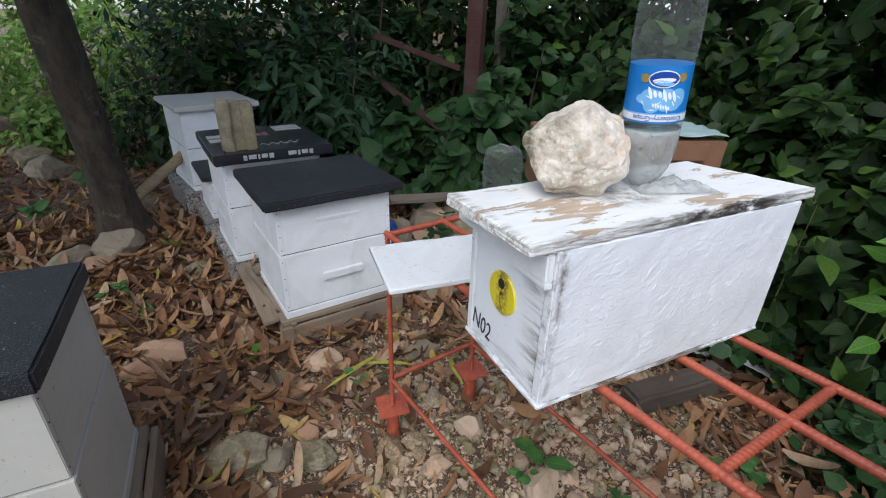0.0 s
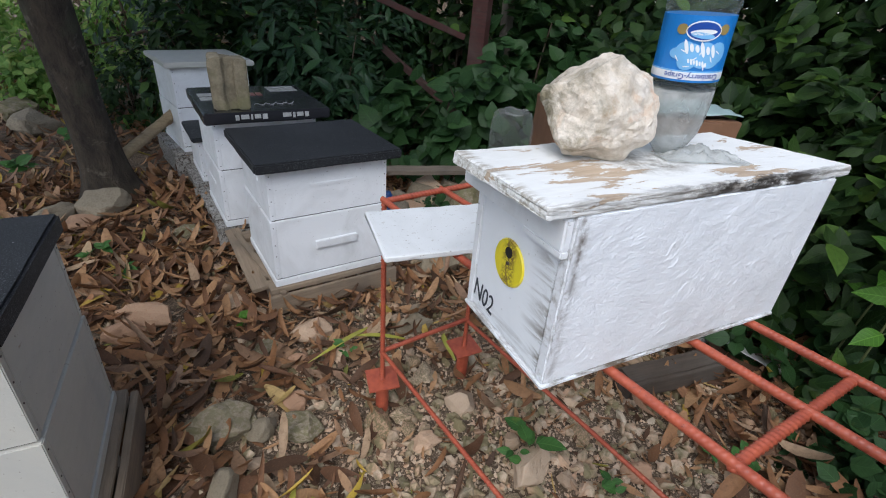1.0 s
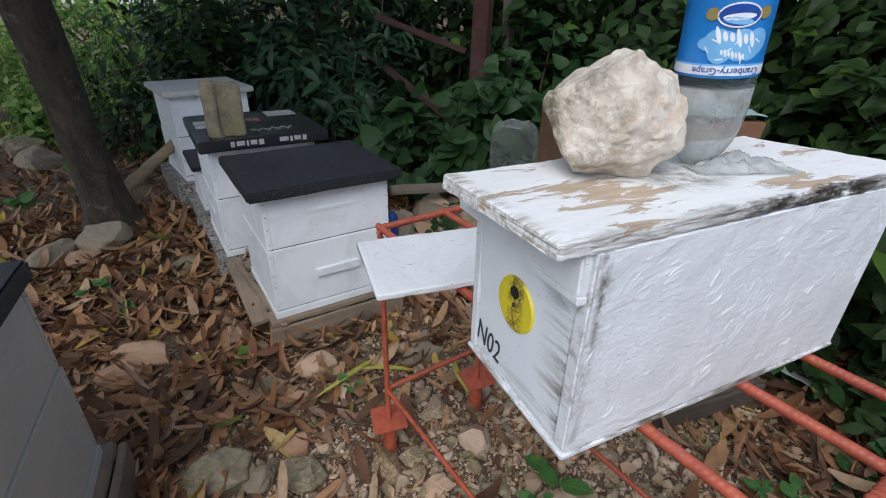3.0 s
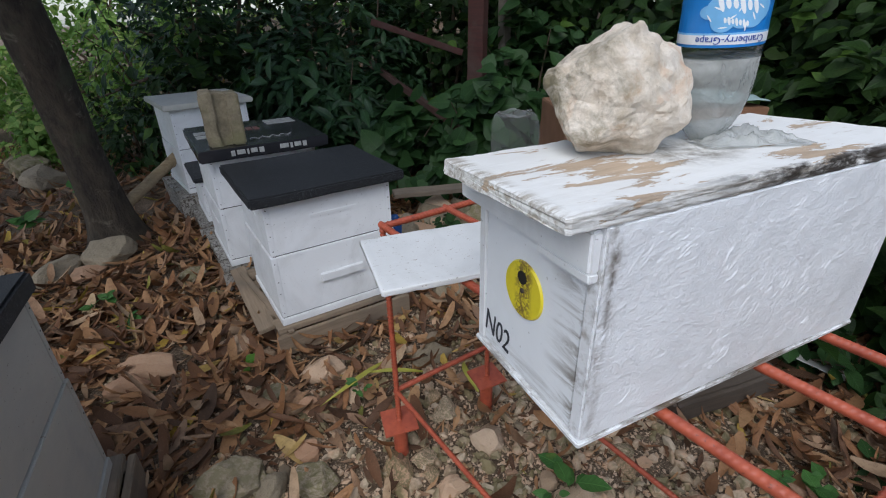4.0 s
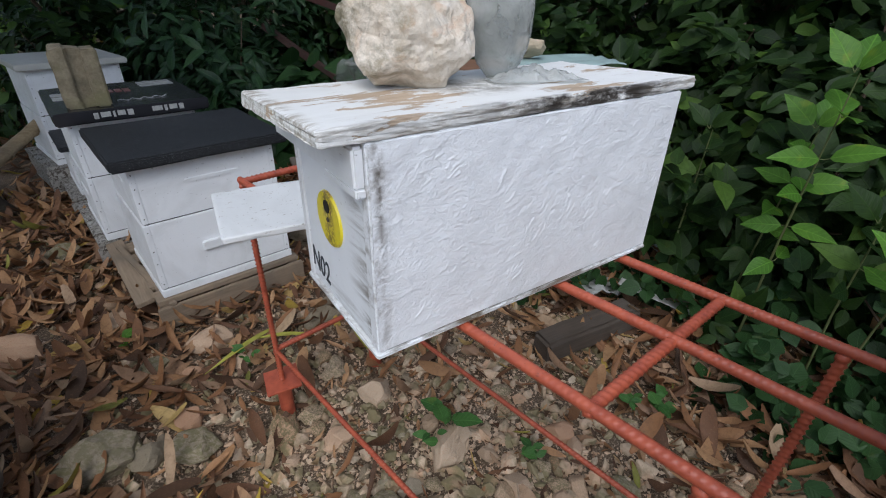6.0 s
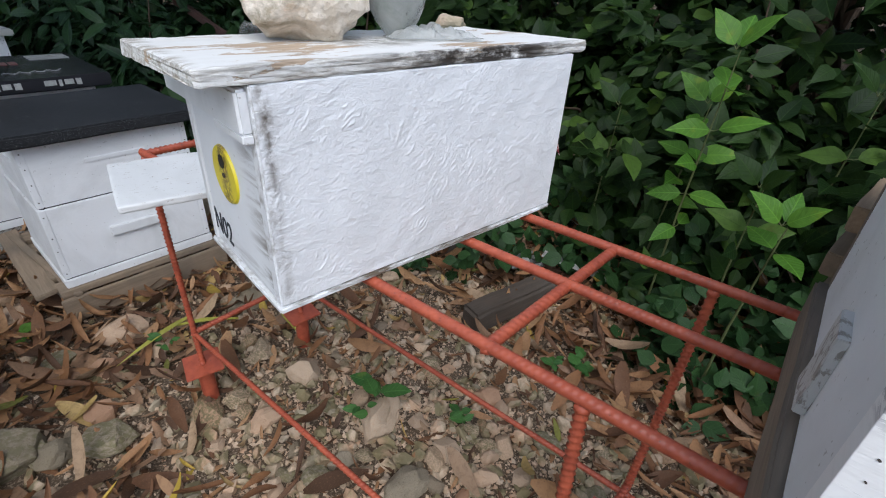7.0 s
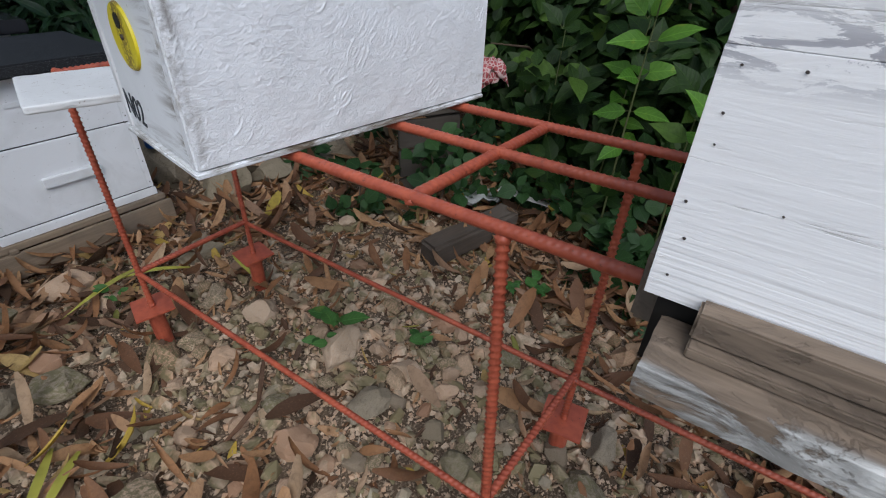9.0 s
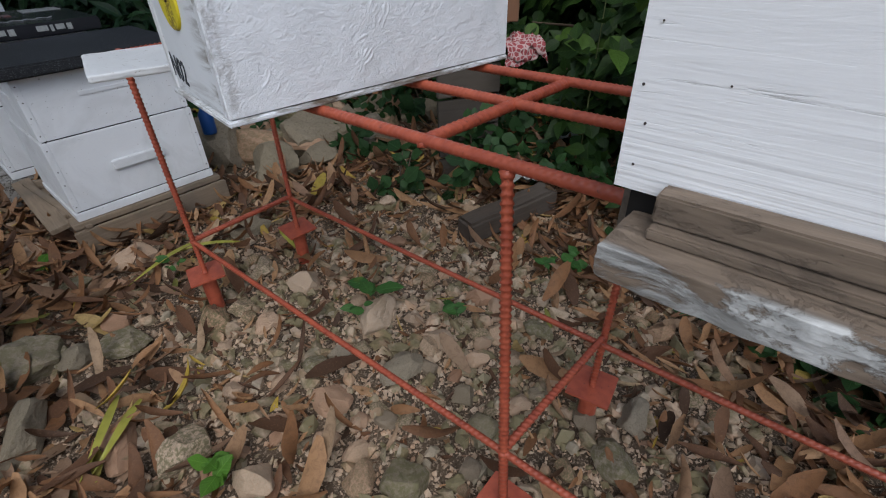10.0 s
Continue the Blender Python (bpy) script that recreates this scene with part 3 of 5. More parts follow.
YELLOW_BLADE = plain("yellowing_blade", (0.36, 0.34, 0.05), 0.5, 0, 0.5, 25)
STEM = plain("green_stem", (0.10, 0.12, 0.04), 0.7)
TWIG = plain("brown_twig", (0.11, 0.075, 0.05), 0.85)


def mesh_of(name, V, F, form=None):
    """A mesh from arrays of places and triangles; copies of a form keep its own coordinates."""
    me = bpy.data.meshes.new(name)
    V, F = np.asarray(V, dtype=np.float32), np.asarray(F, dtype=np.int32)
    me.vertices.add(len(V))
    me.vertices.foreach_set("co", V.ravel())
    me.loops.add(F.size)
    me.loops.foreach_set("vertex_index", F.ravel())
    me.polygons.add(len(F))
    me.polygons.foreach_set("loop_start", np.arange(0, F.size, 3, dtype=np.int32))
    me.update(calc_edges=True)
    if form is not None:
        own = me.attributes.new("leaf", "FLOAT_VECTOR", "POINT")
        own.data.foreach_set("vector", np.tile(form[0], (len(V) // len(form[0]), 1)).astype(np.float32).ravel())
    return me


def lettering(body, size, m, mat, parent, name="lettering", bend=0.0, squash=1.0):
    cu = bpy.data.curves.new(name, "FONT")
    cu.body, cu.size, cu.extrude, cu.align_x, cu.align_y, cu.resolution_u = body, size, 0.0004, "CENTER", "CENTER", 3
    tmp = new("lettering_form", cu)
    me = bpy.data.meshes.new_from_object(tmp.evaluated_get(bpy.context.evaluated_depsgraph_get()))
    bpy.data.objects.remove(tmp)
    for v in me.vertices:
        v.co.x *= squash
        if bend:
            a = v.co.x / bend
            v.co = Vector((bend * math.sin(a), v.co.y, bend * (math.cos(a) - 1) + v.co.z))
    me.transform(m)
    return link_mesh(name, me, mat, parent)


# ---- the stand of ribbed bars ----
SC = Vector((0.012, 0.702, 0.0))
SU = Vector((0.987, 0.163, 0.0))
SV = Vector((0.163, -0.987, 0.0))
TOP, LOW, PLATE = 0.7915, 0.285, 0.175


def st(u, v, z):
    return SC + SU * u + SV * v + Vector((0, 0, z))


def weld(p, seed, parent, r=0.011):
    wb = rock_bm((r, r, r * 0.8), seed, 1)
    bmesh.ops.translate(wb, verts=wb.verts, vec=p)
    part("weld", wb, RED, parent, smooth=True)


stand = thing("steel_stand", pose(0, 0, 0), "red-oxide painted hive stand welded from ribbed steel bars", "stand")
for u in (0.0, 0.182, 0.327):
    rod("top_bar", st(u, -0.01, TOP), st(u, 2.12, TOP), stand, 0.0075, rib=0.0008)
for v, dv in ((0.0, 0.0), (0.9, 0.023), (2.08, 0.0)):
    rod("cross_bar", st(0.0, v, TOP - 0.002), st(0.327, v + dv, TOP - 0.002), stand, 0.0075, pitch=0.0105, rib=0.0014)
    for u in (0.0, 0.182, 0.327):
        weld(st(u, v + dv * u / 0.327, TOP - 0.003), int(u * 100 + v * 10), stand)
for u in (0.0, 0.327):
    rod("lower_bar", st(u, -0.01, LOW), st(u, 2.12, LOW), stand, 0.0056, pitch=0.0105, rib=0.0014)
LEGS = ((0.0, 0.0, 0.0, 0.0, 0.175), (0.327, 0.327, 0.0, 0.0, 0.17), (0.0, 0.0, 1.02, 1.05, 0.12),
        (0.327, 0.352, 1.075, 1.06, 0.13), (0.0, 0.0, 2.08, 2.08, 0.15), (0.327, 0.327, 2.08, 2.08, 0.15))


def on_leg(k, z):
    """A point of leg k at height z."""
    ut, ub, vt, vb, zp = LEGS[k]
    f = (z - zp) / (TOP - zp)
    return st(ub + (ut - ub) * f, vb + (vt - vb) * f, z)


for k, (ut, ub, vt, vb, zp) in enumerate(LEGS):
    rod("leg", on_leg(k, zp), on_leg(k, TOP - 0.005), stand, 0.0070, pitch=0.0110, rib=0.0018)
    foot = part("foot_plate", block(-0.048, 0.048, -0.048, 0.048, -0.003, 0.003, 0.001), RED, stand)
    foot.matrix_basis = Matrix.Translation(on_leg(k, zp)) @ pose(0, 0, 0, 2, -3, -9 + 9 * k)
    p = st(ub, vb, 0)
    bm = tube(bmesh.new(), p + Vector((0, 0, -0.03)), p + Vector((0, 0, zp - 0.003)), 0.021, sides=20)
    part("foot_pipe", bm, RED, stand)
    for j, z in enumerate((TOP - 0.012, zp + 0.005, LOW)):
        weld(on_leg(k, z), k + 10 * j, stand, 0.012)
for k in (0, 2, 4):
    rod("lower_cross_bar", on_leg(k, LOW + 0.006), on_leg(k + 1, LOW + 0.006), stand, 0.0066, pitch=0.0110, rib=0.0018)


# ---- the long hive on the stand ----
def brushed_face(length, height, seed=4, step=0.0013):
    """A thickly painted face in x and z, raised towards -y by ridges that a stiff brush left."""
    rg = np.random.RandomState(seed)
    nx, nz = int(length / step), int(height / step)
    X, Z = np.meshgrid(np.linspace(0, length, nx), np.linspace(0, height, nz))
    D = np.zeros_like(X)

    def ridge(cx, cz, ang, half, wide, tall, bow):
        lo = max(0, int((cx - half) / step)), max(0, int((cz - half) / step))
        hi = min(nx, int((cx + half) / step) + 2), min(nz, int((cz + half) / step) + 2)
        if hi[0] <= lo[0] or hi[1] <= lo[1]:
            return
        sl = (slice(lo[1], hi[1]), slice(lo[0], hi[0]))
        dx, dz = X[sl] - cx, Z[sl] - cz
        a = dx * np.cos(ang) + dz * np.sin(ang)
        b = -dx * np.sin(ang) + dz * np.cos(ang) - bow * (a / half) ** 2 * half
        r = tall * np.exp(-((b / wide) ** 2)) * np.clip(1 - (np.abs(a) / half) ** 3, 0, 1)
        D[sl] = np.maximum(D[sl], r)

    for k in range(330):
        cx, cz = rg.uniform(0, length), rg.uniform(0, height)
        lush = noise.noise((cx * 13 + 1.7, cz * 13, seed))
        ang = radians(50 + 26 * noise.noise((cx * 6, cz * 6, 9.0)) + rg.normal(0, 16) + (60 if k % 9 == 0 else 0))
        count, gap = (rg.randint(2, 7), rg.uniform(0.0026, 0.0065)) if lush > 0.10 else (rg.randint(1, 3), 0.004)
        tall = (0.0005 + 0.0013 * rg.uniform() ** 1.8) if lush > 0.10 else 0.0002 + 0.0006 * rg.uniform() ** 2
        half = rg.uniform(0.004, 0.016) if lush > 0.10 else rg.uniform(0.003, 0.010)
        for q in range(count):
            o = (q - count / 2) * gap
            ridge(cx - math.sin(ang) * o + rg.normal(0, 0.003), cz + math.cos(ang) * o + rg.normal(0, 0.003), ang + rg.normal(0, 0.05),
                  half * rg.uniform(0.4, 1.1), rg.uniform(0.0006, 0.0011), tall * rg.uniform(0.1, 1.0), rg.normal(0, 0.2))
    for _ in range(110):
        ridge(rg.uniform(0, length), rg.uniform(0, height), rg.uniform(0, 3.14), rg.uniform(0.003, 0.016), 0.0009, rg.uniform(0.0003, 0.0008), rg.normal(0, 0.5))
    for amp, f in ((0.0007, 12), (0.0005, 30)):
        ph = rg.uniform(0, 6.3, 4)
        D += amp * np.sin(X * f * 3 + ph[0] + 2 * np.sin(Z * f + ph[1])) * np.sin(Z * f * 2.3 + ph[2] + 1.5 * np.sin(X * f * 1.7 + ph[3]))
    rim = np.minimum(np.minimum(X, length - X), np.minimum(Z, height - Z))
    D *= np.clip(rim / 0.006, 0, 1)
    V = np.stack([X, -D - 0.0012, Z], -1).reshape(-1, 3)
    i = (np.arange(nz - 1)[:, None] * nx + np.arange(nx - 1)[None, :]).ravel()
    F = np.concatenate([np.stack([i, i + 1, i + nx + 1], -1), np.stack([i, i + nx + 1, i + nx], -1)])
    return V, F


Z0 = 0.80
nuc = thing("nucleus_hive", pose(0, 0, Z0), "white-painted long wooden hive with yellow entrance disc, on the steel stand", "beehive")
front = part("front_board", block(0.0, 0.016, 0.0175, 0.2045, 0.009, 0.262, 0.002), FRONT, nuc, "front with black mould streaks")
part("back_board", block(0.489, 0.505, 0.0175, 0.2045, 0.009, 0.262, 0.002), WHITE, nuc)
side = part("side_board", block(-0.002, 0.507, 0.0, 0.017, 0.009, 0.262, 0.0015, 0.0005, 5), THICK, nuc, "side thickly brushed with white paint")
V, F = brushed_face(0.505, 0.251)
coat = link_mesh("paint_coat", mesh_of("paint_coat", V, F), THICK, side, "thick ridged white brush strokes", True)
coat.location = (0.0, 0.0, 0.010)
part("side_board", block(-0.002, 0.507, 0.205, 0.221, 0.009, 0.262, 0.002), WHITE, nuc)
part("bottom_board", block(-0.005, 0.509, -0.003, 0.223, 0.0, 0.008, 0.002, 0.0006, 5), FRONT, nuc)
cl = block(-0.014, -0.0005, 0.004, 0.25, 0.214, 0.258, 0.003, 0.0008, 4)
block(-0.013, -0.0005, 0.004, 0.085, 0.205, 0.216, 0.002, 0, 0, cl)
part("cleat", cl, WHITE, nuc, "chipped white handhold batten")
part("cleat", block(0.5075, 0.519, 0.006, 0.25, 0.208, 0.26, 0.003), WHITE, nuc)
lid_bm = worn_plank(-0.047, 0.540, 0.0, 0.207, 0.2625, 0.280, 0.0013, 240)
for v in lid_bm.verts:  # sawn out of square
    v.co.x -= v.co.y * (0.06 + 0.26 * (v.co.x + 0.047) / 0.587)
part("lid", lid_bm, LID, nuc, "peeling white plank lid with mouldy edge")
bm = bmesh.new()
bmesh.ops.create_cone(bm, cap_ends=True, segments=40, radius1=0.037, radius2=0.0355, depth=0.003, matrix=pose(-0.0016, 0.117, 0.137, 0, -90, 0))
disc = part("entrance_disc", bm, YELLOW, front, "yellow plastic entrance disc")
# no opening is cut: a thin disc carries the hole's shade as colour
bm = bmesh.new()
bmesh.ops.create_cone(bm, cap_ends=True, segments=24, radius1=0.0085, radius2=0.0085, depth=0.001, matrix=pose(-0.0036, 0.118, 0.154, 0, -90, 0))
part("entrance_hole", bm, DARK, front)
bm = bmesh.new()
bmesh.ops.create_cone(bm, cap_ends=True, segments=14, radius1=0.0035, radius2=0.0028, depth=0.002, matrix=pose(-0.0038, 0.117, 0.137, 0, -90, 0))
part("screw", bm, NAIL, front)
TEXT = Matrix(((0, 0, -1, -0.0007), (-1, 0, 0, 0.172), (0, 1, 0, 0.042), (0, 0, 0, 1)))
lettering("N02", 0.049, TEXT @ pose(0, 0, 0, 0, 0, -7), INK, front, "stencil_lettering", squash=0.72)

board = part("loose_board", worn_plank(0.0, 0.36, -0.11, 0.11, 0, 0.013, 0.0007, 90, False, 2.0), SPOTTED, None, smooth=True)
board.matrix_basis = pose(-0.082, 0.497, 0.8005, 0, 0, -6.5)
tagged(board, "thin white-painted board lying across the steel stand", "board")

def rugged(bm, amp=0.0038):
    """Broken, pitted surface on a stone."""
    for v in bm.verts:
        v.co += v.co.normalized() * amp * (0.6 * noise.fractal(v.co * 70, 0.8, 2.1, 4) + 1.0 * abs(noise.noise(v.co * 26)) + 0.5 * noise.cell(v.co * 34))
    return bm


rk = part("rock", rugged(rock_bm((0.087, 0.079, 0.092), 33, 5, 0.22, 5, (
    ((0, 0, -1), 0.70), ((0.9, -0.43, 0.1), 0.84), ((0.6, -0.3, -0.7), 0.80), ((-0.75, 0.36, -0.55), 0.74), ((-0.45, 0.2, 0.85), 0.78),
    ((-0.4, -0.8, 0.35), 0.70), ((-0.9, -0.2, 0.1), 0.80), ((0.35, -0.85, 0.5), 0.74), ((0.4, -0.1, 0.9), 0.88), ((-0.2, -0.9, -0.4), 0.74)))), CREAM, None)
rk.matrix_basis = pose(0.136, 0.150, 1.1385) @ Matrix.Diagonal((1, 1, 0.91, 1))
tagged(rk, "rugged cream limestone rock weighing down the white lid", "rock")


def lathe(profile, sides=32, wob=0.0, seed=0):
    bm = bmesh.new()
    rings = []
    for r, z in profile:
        ring = []
        for k in range(sides):
            a = 2 * math.pi * k / sides
            q = r * (1 + wob * noise.noise((math.cos(a) * 1.5 + seed, math.sin(a) * 1.5, z * 30)))
            ring.append(bm.verts.new((q * math.cos(a), q * math.sin(a), z)))
        rings.append(ring)
    for a, b in zip(rings, rings[1:]):
        for k in range(sides):
            bm.faces.new((a[k], a[(k + 1) % sides], b[(k + 1) % sides], b[k]))
    bm.faces.new(rings[-1])
    bm.faces.new(rings[0][::-1])
    return bm


def feeder_bottle(m, label, milky, with_label):
    """An upturned soft-drink bottle, its neck downwards."""
    b = thing("plastic_bottle", m, label, "bottle", "feeder bottles")
    low = [(0.016, 0.0), (0.022, 0.008), (0.031, 0.020), (0.0385, 0.036), (0.0432, 0.056), (0.0454, 0.078), (0.0458, 0.101)]
    high = [(0.0458, 0.101), (0.0445, 0.150), (0.0452, 0.198), (0.0470, 0.206), (0.0480, 0.23), (0.0478, 0.262), (0.0465, 0.285), (0.042, 0.305), (0.033, 0.314), (0.018, 0.306)]
    part("neck", lathe(low, 36, 0.02, 1), PET_MILKY if milky else PET_CLEAR, b, smooth=True)
    bm = lathe(high, 40, 0.012, 2)
    for v in bm.verts:
        if v.co.z > 0.27:
            a = math.atan2(v.co.y, v.co.x)
            v.co.z += 0.005 * (math.cos(2.5 * a) ** 2) * min(1, math.hypot(v.co.x, v.co.y) / 0.035) * (v.co.z - 0.27) / 0.04
    part("body", bm, PET_CLEAR, b, smooth=True)
    if with_label:
        sleeve = part("label", lathe([(0.0466, 0.114), (0.0464, 0.15), (0.0466, 0.197)], 48), LABEL_BLUE, b, "blue paper label with white band")
        part("label_band", lathe([(0.0470, 0.117), (0.0470, 0.127)], 48), LABEL_WHITE, sleeve)
        part("label_edge", lathe([(0.0469, 0.127), (0.0469, 0.129)], 48), LABEL_PALE, sleeve)

        def facing(z, turn=0.0):
            a = radians(231 + turn)
            c, s = math.cos(a), math.sin(a)
            # upside down, wrapped round the sleeve
            return Matrix(((s, 0, c, 0.0474 * c), (-c, 0, s, 0.0474 * s), (0, -1, 0, z), (0, 0, 0, 1)))

        lettering("Cranberry-Grape", 0.0108, facing(0.1218), LABEL_DEEP, sleeve, "flavour_lettering", 0.0474)

        def oval(z, rx, rz, mat, turn=0.0, tilt=0.0, lift=0.0, name="label_print"):
            bmo = bmesh.new()
            bmesh.ops.create_circle(bmo, cap_ends=False, segments=28, radius=1.0)
            vs = list(bmo.verts)
            mid = bmo.verts.new((0, 0, 0))
            for e in list(bmo.edges):
                bmo.faces.new((*e.verts, mid))
            bmesh.ops.subdivide_edges(bmo, edges=list(bmo.edges), cuts=1)
            for v in bmo.verts:
                x, y = v.co.x * rx, v.co.y * rz
                x, y = x * math.cos(tilt) - y * math.sin(tilt), x * math.sin(tilt) + y * math.cos(tilt)
                a = x / 0.0474
                v.co = Vector((0.0474 * math.sin(a), y, 0.0474 * (math.cos(a) - 1) + lift))
            bmo.transform(facing(z, turn))
            part(name, bmo, mat, sleeve)

        for k in range(9):
            oval(0.150 + 0.007 * math.sin(k * 2.4), 0.013, 0.0075 + 0.003 * (k % 3), LABEL_PALE, -30 + 7.5 * k, 0.5 * math.sin(k * 1.9), 0.0001)
        for k in range(6):
            tall = (0.0085, 0.0055, 0.010, 0.0050, 0.0055, 0.0095)[k]
            oval(0.1545 + 0.0009 * k, 0.0024, tall, LABEL_WHITE, 22 - 8.5 * k, 0.35, 0.0003, "label_script")
        for k in range(7):
            oval(0.1375 + 0.0007 * k, 0.0014, 0.0030 + 0.0012 * (k % 2), LABEL_WHITE, 15 - 4.6 * k, 0.3, 0.0003, "label_script")
        for k in range(8):
            oval(0.144 + 0.011 * math.sin(k * 2.1), 0.0045, 0.0008, LABEL_WHITE, -32 + 9 * k, -0.9 + 0.5 * k, 0.0002)
        oval(0.179, 0.0225, 0.0125, LABEL_WHITE, 0, 0, 0.0004)
        oval(0.179, 0.0208, 0.0108, LABEL_DEEP, 0, 0, 0.0006)
        oval(0.1775, 0.0165, 0.0034, LABEL_WHITE, 0, 0.06, 0.0008)
        oval(0.1735, 0.0155, 0.0036, LABEL_PALE, 0, -0.1, 0.0008)
        oval(0.181, 0.0075, 0.0065, LABEL_FRUIT, 33, 0, 0.0003)
        oval(0.180, 0.0075, 0.0065, LABEL_FRUIT, -33, 0, 0.0003)
    return b


bot = feeder_bottle(pose(0.262, 0.126, 1.081, 0.5, -3.5, 0) @ Matrix.Diagonal((0.96, 0.96, 0.97, 1)), "upturned clear plastic bottle with blue label, standing on the white lid", True, True)
film = bmesh.new()
bmesh.ops.create_grid(film, x_segments=34, y_segments=16, size=1.0)
for v in film.verts:
    x, y = v.co.x, v.co.y
    f = max(0.0, 1 - (x * x + y * y) ** 2)
    v.co = Vector((x * 0.066, y * 0.028 * (1 + 0.3 * x), 0.003 + f * (0.009 + 0.013 * noise.fractal(Vector((x * 3, y * 2.5, 0)), 1.0, 2.0, 4))))
bag = part("plastic_film", film, PET_MILKY, None, smooth=True)
bag.matrix_basis = pose(0.292, 0.088, 1.0805, 0, 0, -12)
tagged(bag, "crumpled clear plastic film on the white lid", "plastic scrap")
feeder_bottle(pose(0.218, 0.478, 0.8140) @ Matrix.Diagonal((0.95, 0.95, 0.79, 1)), "upturned clear plastic bottle without label, on the loose board", False, False)


# ---- hives of the row and their neighbours ----
def langstroth(m, w, d, boxes, label, lid_mat, lid_over=0.04, lid_thick=0.035, cleats=("slot", "bar"), lid=True, paint=None, group="row of hives"):
    """A hive of stacked boxes; its origin is the lower corner of its front."""
    paint = paint or WHITE
    h = thing("hive", m, label, "beehive", group)
    part("bottom_board", block(-0.004, w + 0.004, -0.004, d + 0.004, 0, 0.03, 0.002), paint, h)
    z = 0.03
    for k, hh in enumerate(boxes):
        o = 0.004 * (k % 2)
        bx = thing("hive_body", pose(0, 0, 0), "", "")
        bx.parent = h
        zt = z + hh
        part("front_panel", block(o + 0.02, w - o - 0.02, o, o + 0.02, z + 0.0045, zt, 0.002, 0.0004, 3), paint, bx)
        part("back_panel", block(o + 0.02, w - o - 0.02, d - o - 0.02, d - o, z + 0.0045, zt, 0.002), paint, bx)
        part("side_panel", block(o, o + 0.0195, o - 0.0006, d - o + 0.0006, z + 0.0045, zt, 0.002, 0.0004, 3), paint, bx)
        part("side_panel", block(w - o - 0.0195, w - o, o - 0.0006, d - o + 0.0006, z + 0.0045, zt, 0.002, 0.0004, 3), paint, bx)
        # added inset filler, coloured near-black to imitate shade in the seam
        part("inner_rim", block(o + 0.006, w - o - 0.006, o + 0.006, d - o - 0.006, z - 0.003, z + 0.0075, 0), DARK, bx)
        kind = cleats[k % len(cleats)]
        zc = z + hh * 0.44
        if kind == "bar":
            part("hand_cleat", block(w * 0.34, w * 0.70, o - 0.014, o - 0.0005, zc, zc + 0.036, 0.003, 0.0005, 2), paint, bx)
        elif kind == "slot":
            part("hand_slot", block(w * 0.33, w * 0.70, o - 0.0035, o + 0.003, zc + 0.03, zc + 0.045, 0.0015), paint, bx)
            part("hand_slot", block(o - 0.004, o + 0.003, d * 0.33, d * 0.70, zc + 0.03, zc + 0.045, 0.0015), paint, bx)
        for zz in (z + 0.025, (z + zt) / 2 - 0.02, (z + zt) / 2 + 0.03, zt - 0.025):
            for xx in (o + 0.010, w - o - 0.010):
                bmn = tube(bmesh.new(), (xx, o - 0.0015, zz), (xx, o + 0.002, zz), 0.0022, sides=8)
                part("nail", bmn, NAIL, bx)
        z = zt
    if lid:
        part("lid", block(-lid_over, w + lid_over, -lid_over, d + lid_over, z + 0.002, z + lid_thick, 0.006, 0.0016, 5), lid_mat, h, "lid")
    return h, z


langstroth(pose(-0.215, 1.372, 0.155, 0, 0, 7.5), 0.50, 0.43, (0.262, 0.208),
           "white two-box hive with black felt lid, on a pallet", TAR, 0.043, 0.04, ("bar", "slot"))
_, ztop = langstroth(pose(-0.365, 2.0, 0.155, 0, 0, 7.5), 0.49, 0.46, (0.26, 0.24),
                     "white two-box hive roofed with a black printed carton", TAR, lid=False)
langstroth(pose(-0.455, 2.69, 0.15, 0, 0, 7.5), 0.48, 0.38, (0.215,), "low white hive with a thin black lid", TAR, 0.03, 0.028, ("bar",))
langstroth(pose(-0.545, 3.08, 0.22, 0, 0, 14), 0.47, 0.50, (0.25, 0.245), "tall old white hive with warped plank lid", WHITE_DULL, 0.035, 0.035, ("none",), paint=WHITE)
langstroth(pose(-0.727, 0.455, 0.20, 0, 0, 89), 0.415, 0.50, (0.265, 0.225), "white two-box hive under a black felt lid, on old boards", TAR, 0.014, 0.05, ("none",), paint=WHITE_WORN_SHADED, group="hives")

# the carton that roofs the second hive, and the block on it
cart = thing("printed_carton", pose(-0.39, 1.915, 0.155 + ztop + 0.001, 0, 0, 6.5), "flattened glossy black printed carton laid as a roof", "carton")
part("box", block(0, 0.565, 0, 0.60, 0, 0.05, 0.006, 0.002, 6), CARTON, cart)
x = 0.13
for k in range(9):
    wdt = (0.016, 0.034, 0.008, 0.027, 0.021, 0.038, 0.011, 0.03, 0.018)[k]
    part("printed_bar", block(x, x + wdt, -0.0028, 0.004, 0.016 + 0.004 * (k % 2), 0.039, 0), CARTON_PRINT, cart)
    x += wdt + (0.008 if k != 4 else 0.07)
for k in range(4):
    part("printed_bar", block(0.20 + k * 0.034, 0.226 + k * 0.034, 0.34, 0.40, 0.044, 0.0535, 0), CARTON_RED, cart)
for k in range(3):
    part("printed_bar", block(0.385, 0.53, 0.42 + k * 0.045, 0.45 + k * 0.045, 0.044, 0.0535, 0), CARTON_PRINT, cart)
for k in range(2):
    part("printed_bar", block(0.03, 0.10 + 0.03 * k, 0.27 + k * 0.09, 0.33 + k * 0.09, 0.044, 0.0535, 0), CARTON_PRINT, cart)
bm = bmesh.new()
